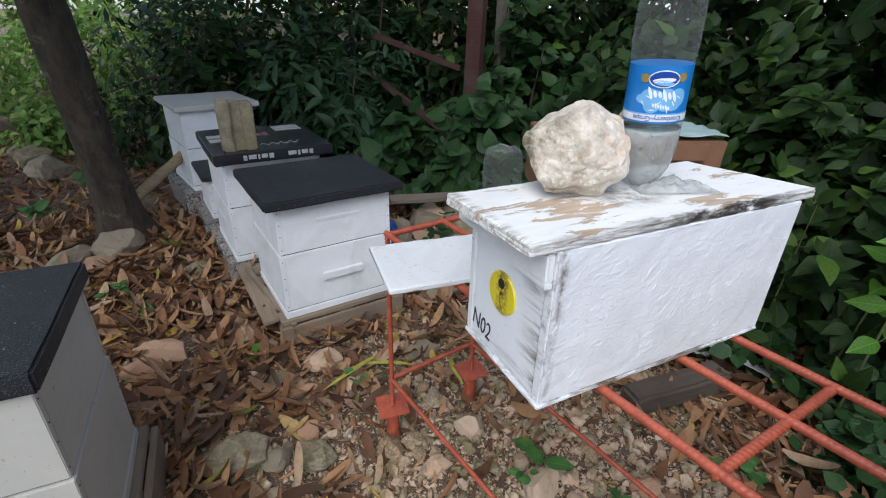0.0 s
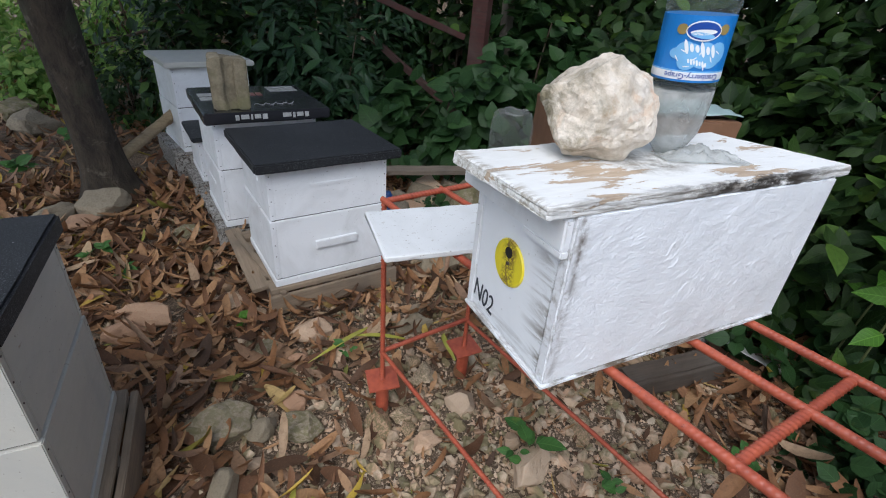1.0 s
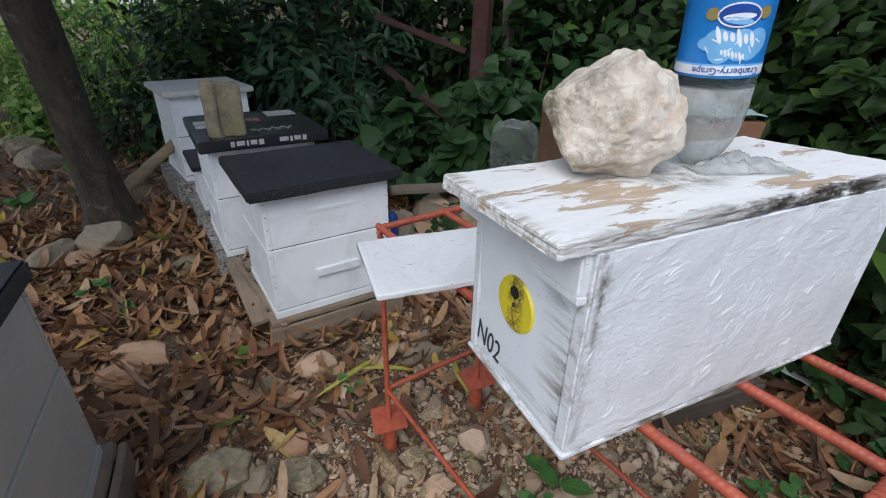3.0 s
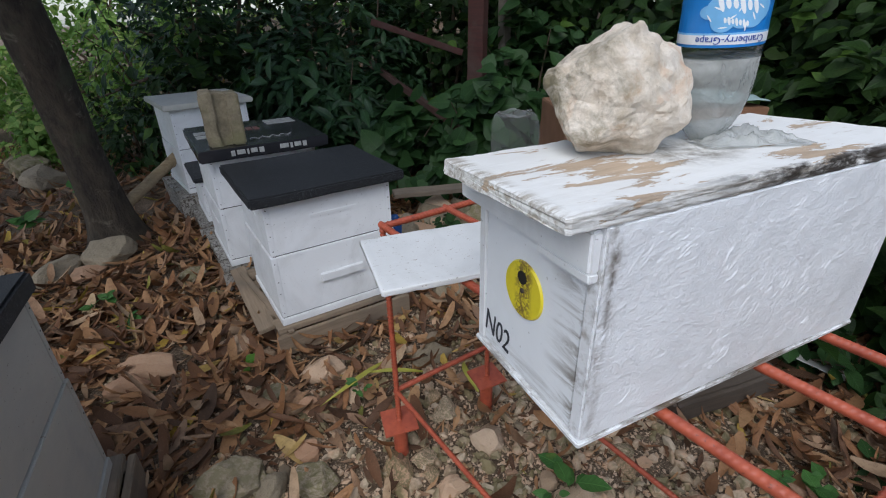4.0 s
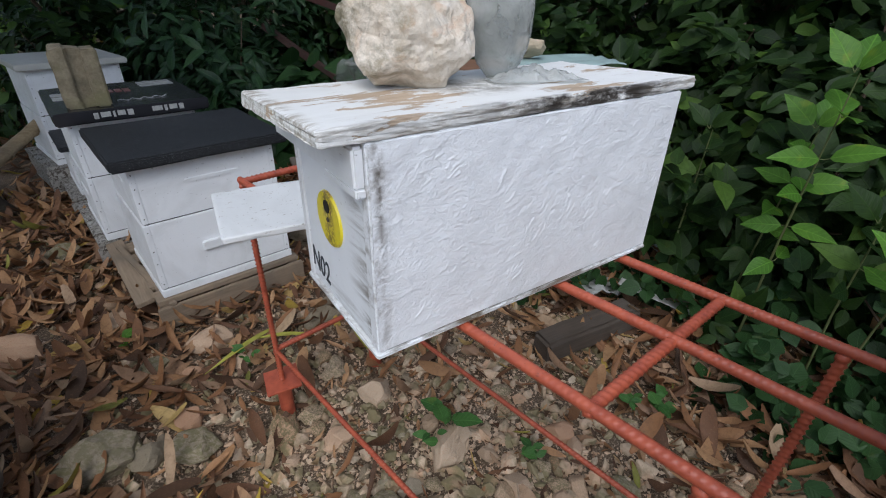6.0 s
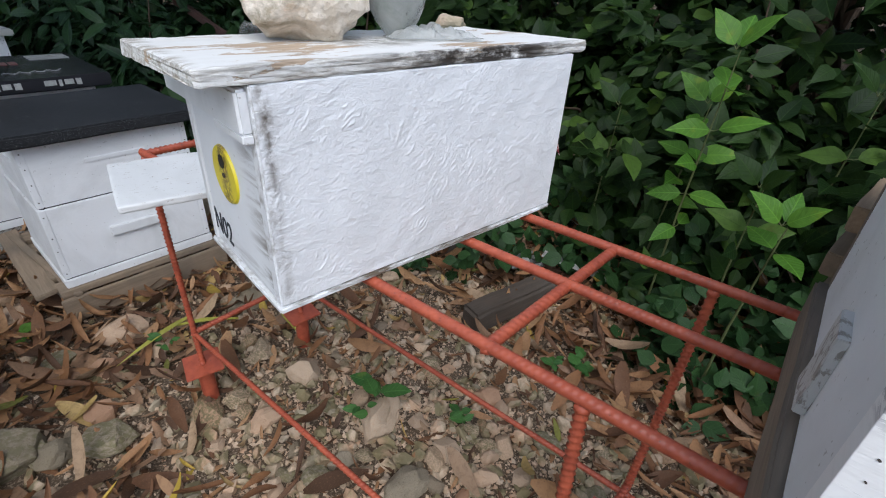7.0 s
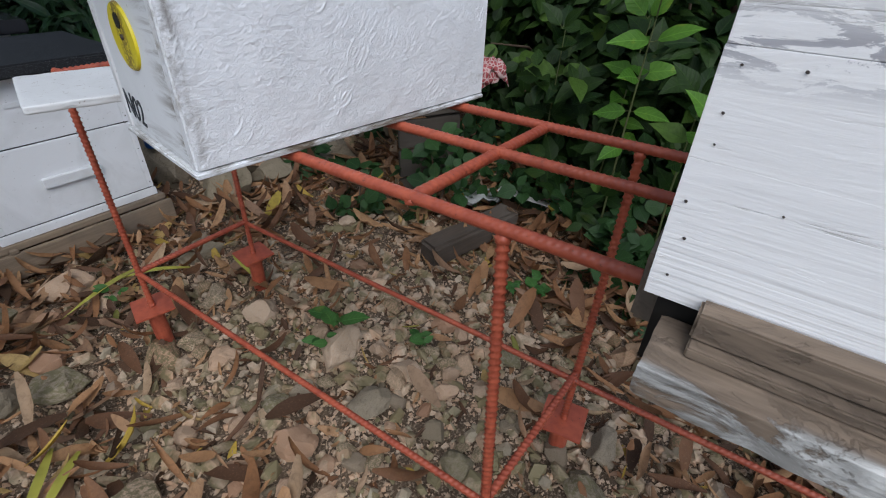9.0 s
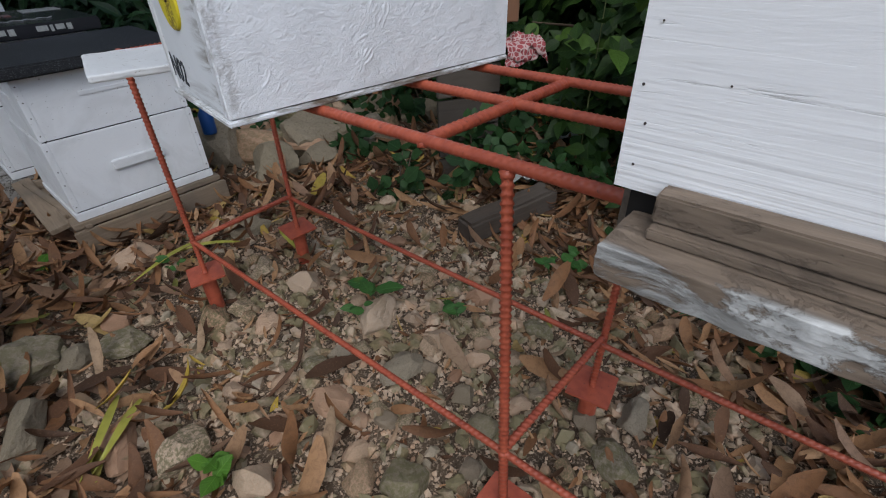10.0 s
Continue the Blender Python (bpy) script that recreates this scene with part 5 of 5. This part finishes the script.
FAR = (((-1.6, 6.9), (0.9, 0.8), 1.5), ((-2.9, 6.6), (1.0, 0.8), 1.5), ((-0.9, 6.2), (0.8, 0.7), 1.9), ((-4.2, 6.6), (1.1, 0.9), 1.8), ((-2.2, 8.3), (1.3, 1.0), 2.6),
       ((-0.2, 7.0), (1.0, 0.9), 2.4), ((-3.9, 8.4), (1.4, 1.0), 2.8), ((-3.3, 4.9), (0.6, 0.6), 0.8), ((-5.2, 5.2), (1.2, 1.0), 1.9), ((-1.75, 5.4), (0.4, 0.4), 0.6))
for k, (c, r, h) in enumerate(FAR):
    shrub("shrub", c, r, h, 230, OVAL, LEAF_SUN, 0.10, "light-green shrub at the clearing's edge, coloured as if sunlit", 90 + k, per=7, group="far shrubs", stems=8)

# added ring, partly unseen, that closes off the sky; first five in sun-lightened leaves
EDGE = ((-1.5, 10.5), (-4.5, 10.2), (1.5, 9.0), (-7.5, 8.5), (-8.5, 5.0), (-9.0, 1.5), (-8.0, -3.0), (5.5, 5.5), (6.0, -4.0), (-3.0, -9.0), (2.5, -9.5), (4.2, 8.0))
for k, c in enumerate(EDGE):
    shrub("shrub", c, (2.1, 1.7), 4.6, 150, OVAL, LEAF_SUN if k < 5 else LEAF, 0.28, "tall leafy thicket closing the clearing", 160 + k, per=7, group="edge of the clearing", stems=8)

# ground cover and young growth at the foot of the bank
COVER = (((1.20, 0.74), 0.22, 0.38, 26), ((0.95, 0.95), 0.2, 0.2, 9), ((1.28, -0.12), 0.26, 0.24, 46), ((1.36, -0.55), 0.28, 0.28, 46), ((1.62, 0.08), 0.28, 0.42, 60), ((1.48, 0.42), 0.22, 0.2, 34), ((1.12, -0.72), 0.22, 0.22, 34),
         ((1.62, -0.35), 0.28, 0.45, 60), ((1.75, 0.85), 0.3, 0.34, 48), ((1.05, 1.55), 0.22, 0.28, 26), ((0.75, 1.95), 0.2, 0.24, 24), ((1.5, 1.6), 0.3, 0.42, 44), ((1.35, 2.2), 0.3, 0.45, 44))
for k, (c, r, h, n) in enumerate(COVER):
    shrub("ground_vine", c, (r, r), h, n, ROUND, LEAF_HEART, 0.075, "low round-leaved green vine over leaf litter", 130 + k, per=6, category="vine", shell=(0.3, 1.0), group="ground vines", stems=7)
OVATE = smooth_leaf(0.60, 0.0, 0.16, 0.22, 0.38, 9)
new_growth = (((1.41, 0.09), (1.335, 0.035, 1.02), 6, LEAF_NEW), ((1.18, -0.22), (1.14, -0.262, 0.67), 2, LEAF_NEW), ((1.52, 0.2), (1.50, 0.12, 0.84), 5, LEAF_NEW),
              ((1.50, 0.44), (1.46, 0.40, 0.78), 5, LEAF), ((1.72, -0.22), (1.66, -0.26, 0.92), 6, LEAF), ((1.45, -0.12), (1.40, -0.13, 0.66), 4, LEAF))
for k, (c, top, nodes, mat) in enumerate(new_growth):
    rg = np.random.RandomState(200 + k)
    zb = hump(*c)
    s = thing("young_shrub", pose(c[0], c[1], zb), "upright young shrub shoot with pairs of fresh green leaves", "shrub", "young shoots")
    a, b = np.array([0.0, 0.0, -0.02]), np.array(top) - np.array([c[0], c[1], zb])
    pos, d, size, bm = [], [], [], bmesh.new()
    for j in range(nodes):
        p = b + (a - b) * 0.11 * j + np.array([0.012 * math.sin(j * 2.0), 0.012 * math.cos(j * 1.7), 0])
        for q in range(3 if j == 0 else 2):
            ang = 2.2 + j * 1.45 + q * (2.1 if j == 0 else 3.1416) + rg.normal(0, 0.25)
            rise = (1.1 if j == 0 else 0.45) + rg.normal(0, 0.15) - 0.10 * j
            w = np.array([math.cos(ang), math.sin(ang), rise])
            w /= np.linalg.norm(w)
            pos.append(p + w * 0.012)
            d.append(w)
            size.append((0.105 if j == 0 else 0.135 - 0.008 * j) * rg.uniform(0.85, 1.15))
            tube(bm, p, p + w * 0.016, 0.0014, 0.001, 6)
    up = np.array([-0.55, -0.45, 0.75]) + rg.normal(0, 0.15, (len(pos), 3))
    V, F = scatter(OVATE, np.array(pos), frames_of(np.array(d), up, rg), np.array(size))
    link_mesh("foliage", mesh_of("foliage", V, F, OVATE), mat, s, smooth=True)
    tube(bm, a, (a + b) / 2 + np.array([0.01, 0.01, 0]), 0.0045, 0.0035, 8)
    tube(bm, (a + b) / 2 + np.array([0.01, 0.01, 0]), b, 0.0035, 0.0018, 8)
    part("stem", bm, STEM, s)

WEEDS = ((0.40, 0.37, 0.10, 5), (0.30, 0.36, 0.05, 5), (-0.03, 0.98, 0.05, 5), (-0.36, 1.29, 0.05, 5), (-0.93, 2.05, 0.07, 9), (-0.80, 1.85, 0.06, 7), (-0.19, 0.15, 0.06, 12),
         (0.53, 0.18, 0.05, 6), (0.93, 0.13, 0.06, 6), (1.0, 0.08, 0.06, 6), (-1.5, 3.3, 0.12, 9), (-1.9, 4.2, 0.14, 10), (-1.35, 4.0, 0.12, 9), (-2.3, 3.6, 0.12, 9))
for k, (x, y, size, n) in enumerate(WEEDS):
    rg = np.random.RandomState(300 + k)
    s = thing("weed", pose(x, y, hump(x, y) + 0.02), "small green seedling growing through litter", "weed", "weeds")
    tips = np.array([[rg.normal(0, size * 0.3), rg.normal(0, size * 0.3), rg.uniform(0.4, 0.9) * size] for _ in range(3)])
    form = OVAL if k % 3 or k == 0 else ROUND
    V, F = sprays(form, tips, np.tile(np.array([0.0, 0.0, 1.0]), (3, 1)), max(2, n // 3 + 1), size * 0.8, size * 0.1, rg)
    link_mesh("foliage", mesh_of("foliage", V, F, form), LEAF_NEW if k in (6, 3) else LEAF_WEED, s, smooth=True)
    bm = bmesh.new()
    for t in tips:
        tube(bm, (0, 0, -0.03), t, 0.0015, 0.001, 6)
    part("stem", bm, STEM, s)


# ---- stones, gravel and litter ----
PALE_STONES = ((-0.4, 1.5, 0.065), (-0.11, 1.18, 0.073), (-0.04, 1.01, 0.043), (-0.46, 1.06, 0.033), (-0.95, 2.17, 0.054), (0.2, 0.79, 0.057), (0.27, 0.63, 0.066), (0.07, 0.66, 0.038), (0.09, 0.53, 0.043), (-0.3, 1.4, 0.03), (0.43, 0.25, 0.034), (0.43, 0.13, 0.041), (0.11, 0.53, 0.036), (-0.04, 0.54, 0.027), (0.02, 0.3, 0.029), (0.03, 0.07, 0.032), (0.53, -0.05, 0.035), (0.53, 0.07, 0.033), (0.38, -0.17, 0.019), (0.29, -0.01, 0.023), (0.2, -0.01, 0.024), (-0.22, 0.25, 0.065), (0.34, 0.33, 0.073), (-0.13, 0.08, 0.059), (0.59, -0.5, 0.018), (0.89, -0.47, 0.024))
MOSSY_STONES = ((-0.32, 1.12, 0.053), (-0.25, 0.73, 0.072), (-0.38, 0.77, 0.046), (-0.51, 0.82, 0.063), (0.27, 1.06, 0.063), (-0.58, 2.19, 0.086), (-1.19, 2.52, 0.114), (0.28, 0.11, 0.052), (0.12, 0.28, 0.042), (0.19, 0.28, 0.039), (0.11, -0.14, 0.061), (-0.45, 0.81, 0.094), (-0.37, 0.76, 0.056), (-0.49, 0.53, 0.077), (0.32, -0.16, 0.046), (0.61, -0.37, 0.045), (0.47, -0.4, 0.048), (0.35, -0.05, 0.033), (0.5, -0.18, 0.028), (0.51, -0.3, 0.035), (0.23, -0.2, 0.027), (0.34, 0.07, 0.028))
RUSTY_STONES = ((-0.7, 1.49, 0.099), (-0.8, 1.43, 0.072), (-0.24, 0.83, 0.047), (-0.02, 0.64, 0.063), (-1.06, 2.47, 0.074), (-0.22, 1.03, 0.043), (0.1, 0.16, 0.048), (0.12, 0.06, 0.025), (0.04, -0.06, 0.038), (-0.33, 0.38, 0.06), (0.67, 0.19, 0.051), (0.38, -0.34, 0.03), (0.93, -0.27, 0.049), (0.75, -0.5, 0.029), (-0.13, 0.18, 0.027))
rnd = random.Random(11)


def stone_forms(mat, seed, sub):
    """Nine angular lumps of one kind of stone."""
    out = []
    for k in range(9):
        bm = rock_bm((1.25, 1.2, 1.2), seed + k, sub, 0.24, 15, (), 0.96, (0.5, 0.8))
        me = bpy.data.meshes.new("stone")
        bm.to_mesh(me)
        bm.free()
        me.materials.append(mat)
        out.append(me)
    return out


KINDS = {"pale": (stone_forms(STONE, 40, 4), stone_forms(STONE, 49, 2), "pale rough limestone lump lying among dry leaves"),
         "mossy": (stone_forms(MOSSY, 60, 4), stone_forms(MOSSY, 69, 2), "grey-green mossy limestone lump half sunk in soil"),
         "rusty": (stone_forms(RUSTY, 80, 4), stone_forms(RUSTY, 89, 2), "reddish-tan limestone lump among gravel")}


LAID = []


def stone(x, y, r, k, kind="pale"):
    big, small, lab = KINDS[kind]
    o = new("stone", (big if r > 0.034 else small)[k % 9])
    o.matrix_basis = pose(x, y, hump(x, y) + r * 0.36, 0, 0, rnd.uniform(0, 360)) @ Matrix.Diagonal((r * rnd.uniform(0.9, 1.2), r * rnd.uniform(0.75, 1.0), r * rnd.uniform(0.5, 0.75), 1))
    LAID.append((x, y, r))
    tagged(o, lab, "stone", "loose stones")


for kind, rows in (("pale", PALE_STONES), ("mossy", MOSSY_STONES), ("rusty", RUSTY_STONES)):
    for k, (x, y, r) in enumerate(rows):
        stone(x, y, r * 0.95, k, kind)
for k in range(230):
    x, y = (rnd.uniform(-0.35, 1.0), rnd.uniform(-1.0, 1.0)) if k < 190 else (rnd.uniform(-1.8, 1.2), rnd.uniform(0.6, 3.0))
    stone(x, y, 0.012 + 0.024 * rnd.random() ** 1.6, k, ("pale", "pale", "rusty", "mossy")[k % 4])
for k in range(46):
    stone(rnd.uniform(0.55, 1.6), rnd.uniform(1.5, 2.5), rnd.uniform(0.06, 0.15), k, ("mossy", "pale", "mossy", "rusty")[k % 4])
# low outcrop behind the stand
for k, (x, y, r) in enumerate(((0.62, 1.75, 0.17), (0.86, 1.72, 0.19), (1.08, 1.66, 0.16), (1.28, 1.6, 0.14), (0.47, 1.92, 0.2), (0.95, 1.95, 0.22))):
    stone(x, y, r, k, "mossy" if k % 3 else "rusty")
stone(-1.0, 2.62, 0.15, 1, "mossy")
for k in range(7):
    stone(rnd.uniform(-2.2, -0.8), rnd.uniform(4.4, 5.8), rnd.uniform(0.08, 0.16), k, "mossy")


def pebbles(name, n, lo, hi, area, seed, mat, label, power=2.2):
    rg = np.random.RandomState(seed)
    bm = bmesh.new()
    if hi > 0.02:
        bmesh.ops.create_icosphere(bm, subdivisions=1, radius=1.0)
    else:
        bmesh.ops.create_cone(bm, cap_ends=False, segments=4, radius1=1.0, radius2=0.0, depth=0.9, matrix=pose(0, 0, 0.45))
        bmesh.ops.create_cone(bm, cap_ends=False, segments=4, radius1=1.0, radius2=0.0, depth=0.9, matrix=pose(0, 0, -0.45, 180))
        bmesh.ops.remove_doubles(bm, verts=bm.verts, dist=0.01)
    bmesh.ops.triangulate(bm, faces=bm.faces[:])
    V0 = np.array([v.co[:] for v in bm.verts])
    F0 = np.array([[v.index for v in f.verts] for f in bm.faces])
    bm.free()
    x = rg.uniform(area[0], area[1], n)
    y = rg.uniform(area[2], area[3], n)
    keep = rg.uniform(0, 1, n) < np.clip(1.15 - np.abs(x - 0.35) / 1.3, 0.12, 1) * np.clip(1.5 - y, 0.35, 1)
    x, y = x[keep], y[keep]
    n = len(x)
    size = lo + (hi - lo) * rg.uniform(0, 1, n) ** power
    z = np.array([hump(a, b) for a, b in zip(x, y)]) + size * 0.15
    d = rg.normal(0, 1, (n, 3))
    R = frames_of(d, rg.normal(0, 1, (n, 3)), rg)
    sq = rg.uniform(0.6, 1.3, (n, 1, 3))
    sq[:, 0, 2] *= 0.6
    jit = rg.normal(1.0, 0.2, (n, len(V0), 1))
    V = np.einsum("nij,nvj->nvi", R, V0[None] * sq * jit) * size[:, None, None] + np.stack([x, y, z], -1)[:, None, :]
    F = F0[None] + (np.arange(n) * len(V0))[:, None, None]
    o = link_mesh(name, mesh_of(name, V.reshape(-1, 3), F.reshape(-1, 3)), mat)
    tagged(o, label, "gravel", kind="stuff")


pebbles("gravel", 60000, 0.0035, 0.011, (-1.0, 1.6, -1.2, 2.0), 1, STONE, "fine pale limestone gravel", 2.0)
pebbles("pebbles", 11000, 0.007, 0.028, (-1.0, 1.5, -1.2, 2.2), 2, STONE, "pale broken limestone pebbles", 1.6)


def curled_leaf(width, curl, bend, twist, steps=5, cross=2):
    """Places and triangles of one dry leaf, 1 long: rolled across, bent along and twisted."""
    V, F = [], []
    for i in range(steps + 1):
        t = i / steps
        half = width * 0.5 * max(0.04, math.sin(math.pi * (0.06 + 0.9 * t)) ** 0.7)
        px, pz = (math.sin(bend * t) / bend, (1 - math.cos(bend * t)) / bend)
        for j in range(cross + 1):
            q = (2 * j / cross - 1) * curl * 0.5 * (0.6 + 0.6 * t)
            rad = half * 2 / abs(curl)
            y, z = rad * math.sin(abs(q)) * (1 if j * 2 >= cross else -1), rad * (1 - math.cos(q)) * (1 if curl > 0 else -1)
            a = twist * (t - 0.5) + 0.12 * math.sin(7 * t)
            V.append((px, y * math.cos(a) - z * math.sin(a), pz + y * math.sin(a) + z * math.cos(a)))
    for i in range(steps):
        for j in range(cross):
            k = i * (cross + 1) + j
            F += [(k, k + 1, k + cross + 2), (k, k + cross + 2, k + cross + 1)]
    return np.array(V), np.array(F)


def litter(name, n, area, seed, weight, size=(0.05, 0.175), lift=0.05):
    """Dry lance-shaped leaves, curled and lying at all angles."""
    rg = np.random.RandomState(seed)
    x, y = rg.uniform(area[0], area[1], n), rg.uniform(area[2], area[3], n)
    keep = rg.uniform(0, 1, n) < weight(x, y)
    for sx, sy, r in LAID:
        if r > 0.02:
            keep &= np.hypot(x - sx, y - sy) > r * 1.15
    x, y = x[keep], y[keep]
    z0 = np.array([hump(a, b) for a, b in zip(x, y)])
    Vs, Fs, off = [], [], 0
    kinds = [curled_leaf(*q) for q in ((0.33, 0.9, 0.5, 0.4), (0.30, 2.2, -0.7, 0.9), (0.27, 3.4, 0.4, -0.8), (0.34, -1.2, 0.9, 0.5), (0.24, 4.2, 0.9, 1.2), (0.36, 1.4, -1.0, -0.5),
                                       (0.30, -2.4, 0.6, -1.0), (0.32, 0.5, -0.4, 0.2), (0.26, 3.0, 1.4, 0.6), (0.35, 1.8, 1.2, -0.3))]
    which = rg.randint(0, len(kinds), len(x))
    for k, form in enumerate(kinds):
        m = which == k
        c = m.sum()
        a = rg.uniform(0, 2 * np.pi, c)
        d = np.stack([np.cos(a), np.sin(a), rg.normal(0.02, 0.10, c)], -1)
        up = np.array([0, 0, 1.0]) + rg.normal(0, 0.24, (c, 3))
        s = rg.uniform(size[0], size[1], c)
        p = np.stack([x[m], y[m], z0[m] + 0.006 + rg.uniform(0, 1, c) ** 1.5 * lift], -1)
        V, F = scatter(form, p, frames_of(d, up, rg), s)
        Vs.append(V)
        Fs.append(F + off)
        off += len(V)
    o = link_mesh(name, mesh_of(name, np.concatenate(Vs), np.concatenate(Fs)), DRY, smooth=True)
    tagged(o, "curled brown dry leaves with a few yellow ones", "leaf litter", kind="stuff")


def near_weight(x, y):
    gravelly = np.exp(-((np.abs(x - 0.32 - 0.15 * y) / 0.74) ** 4) - (np.abs(y - 0.1) / 1.15) ** 4)
    return np.clip(1.0 - 0.91 * gravelly, 0, 1)


litter("leaf_litter", 21000, (-2.4, 1.9, -1.3, 3.2), 7, near_weight)
litter("leaf_fragments", 6000, (-1.0, 1.6, -1.2, 2.2), 17, lambda x, y: np.ones_like(x) * 0.9, (0.014, 0.065), 0.010)
litter("far_leaf_litter", 6000, (-4.0, 1.6, 3.0, 6.5), 8, lambda x, y: np.ones_like(x), (0.08, 0.15), 0.04)
litter("side_leaf_litter", 1800, (-4.5, -2.3, -1.3, 3.0), 9, lambda x, y: np.ones_like(x), (0.08, 0.15), 0.04)

for k, (x, y, a, ln) in enumerate(((0.10, 1.10, 200, 0.30), (0.20, 0.98, 150, 0.22), (0.33, 0.80, 70, 0.16), (-0.30, 0.52, 235, 0.24), (-0.26, 0.47, 222, 0.2))):
    bm = bmesh.new()
    prev = None
    for j in range(15):
        f = j / 14
        w = 0.011 * math.sin(math.pi * min(1, 0.12 + f * 0.88))
        c = Vector((ln * f, 0.035 * math.sin(2.4 * f), 0.012 + 0.03 * math.sin(3.1 * f)))
        pair = (bm.verts.new(c + Vector((0, w, 0.003))), bm.verts.new(c), bm.verts.new(c + Vector((0, -w, 0.003))))
        if prev:
            bm.faces.new((prev[0], prev[1], pair[1], pair[0]))
            bm.faces.new((prev[1], prev[2], pair[2], pair[1]))
        prev = pair
    o = part("long_leaf", bm, YELLOW_BLADE, None, smooth=True)
    o.matrix_basis = pose(x, y, hump(x, y) + 0.02, 0, 0, a)
    tagged(o, "long yellow-green fallen leaf blade on the gravel", "leaf", "fallen blades")
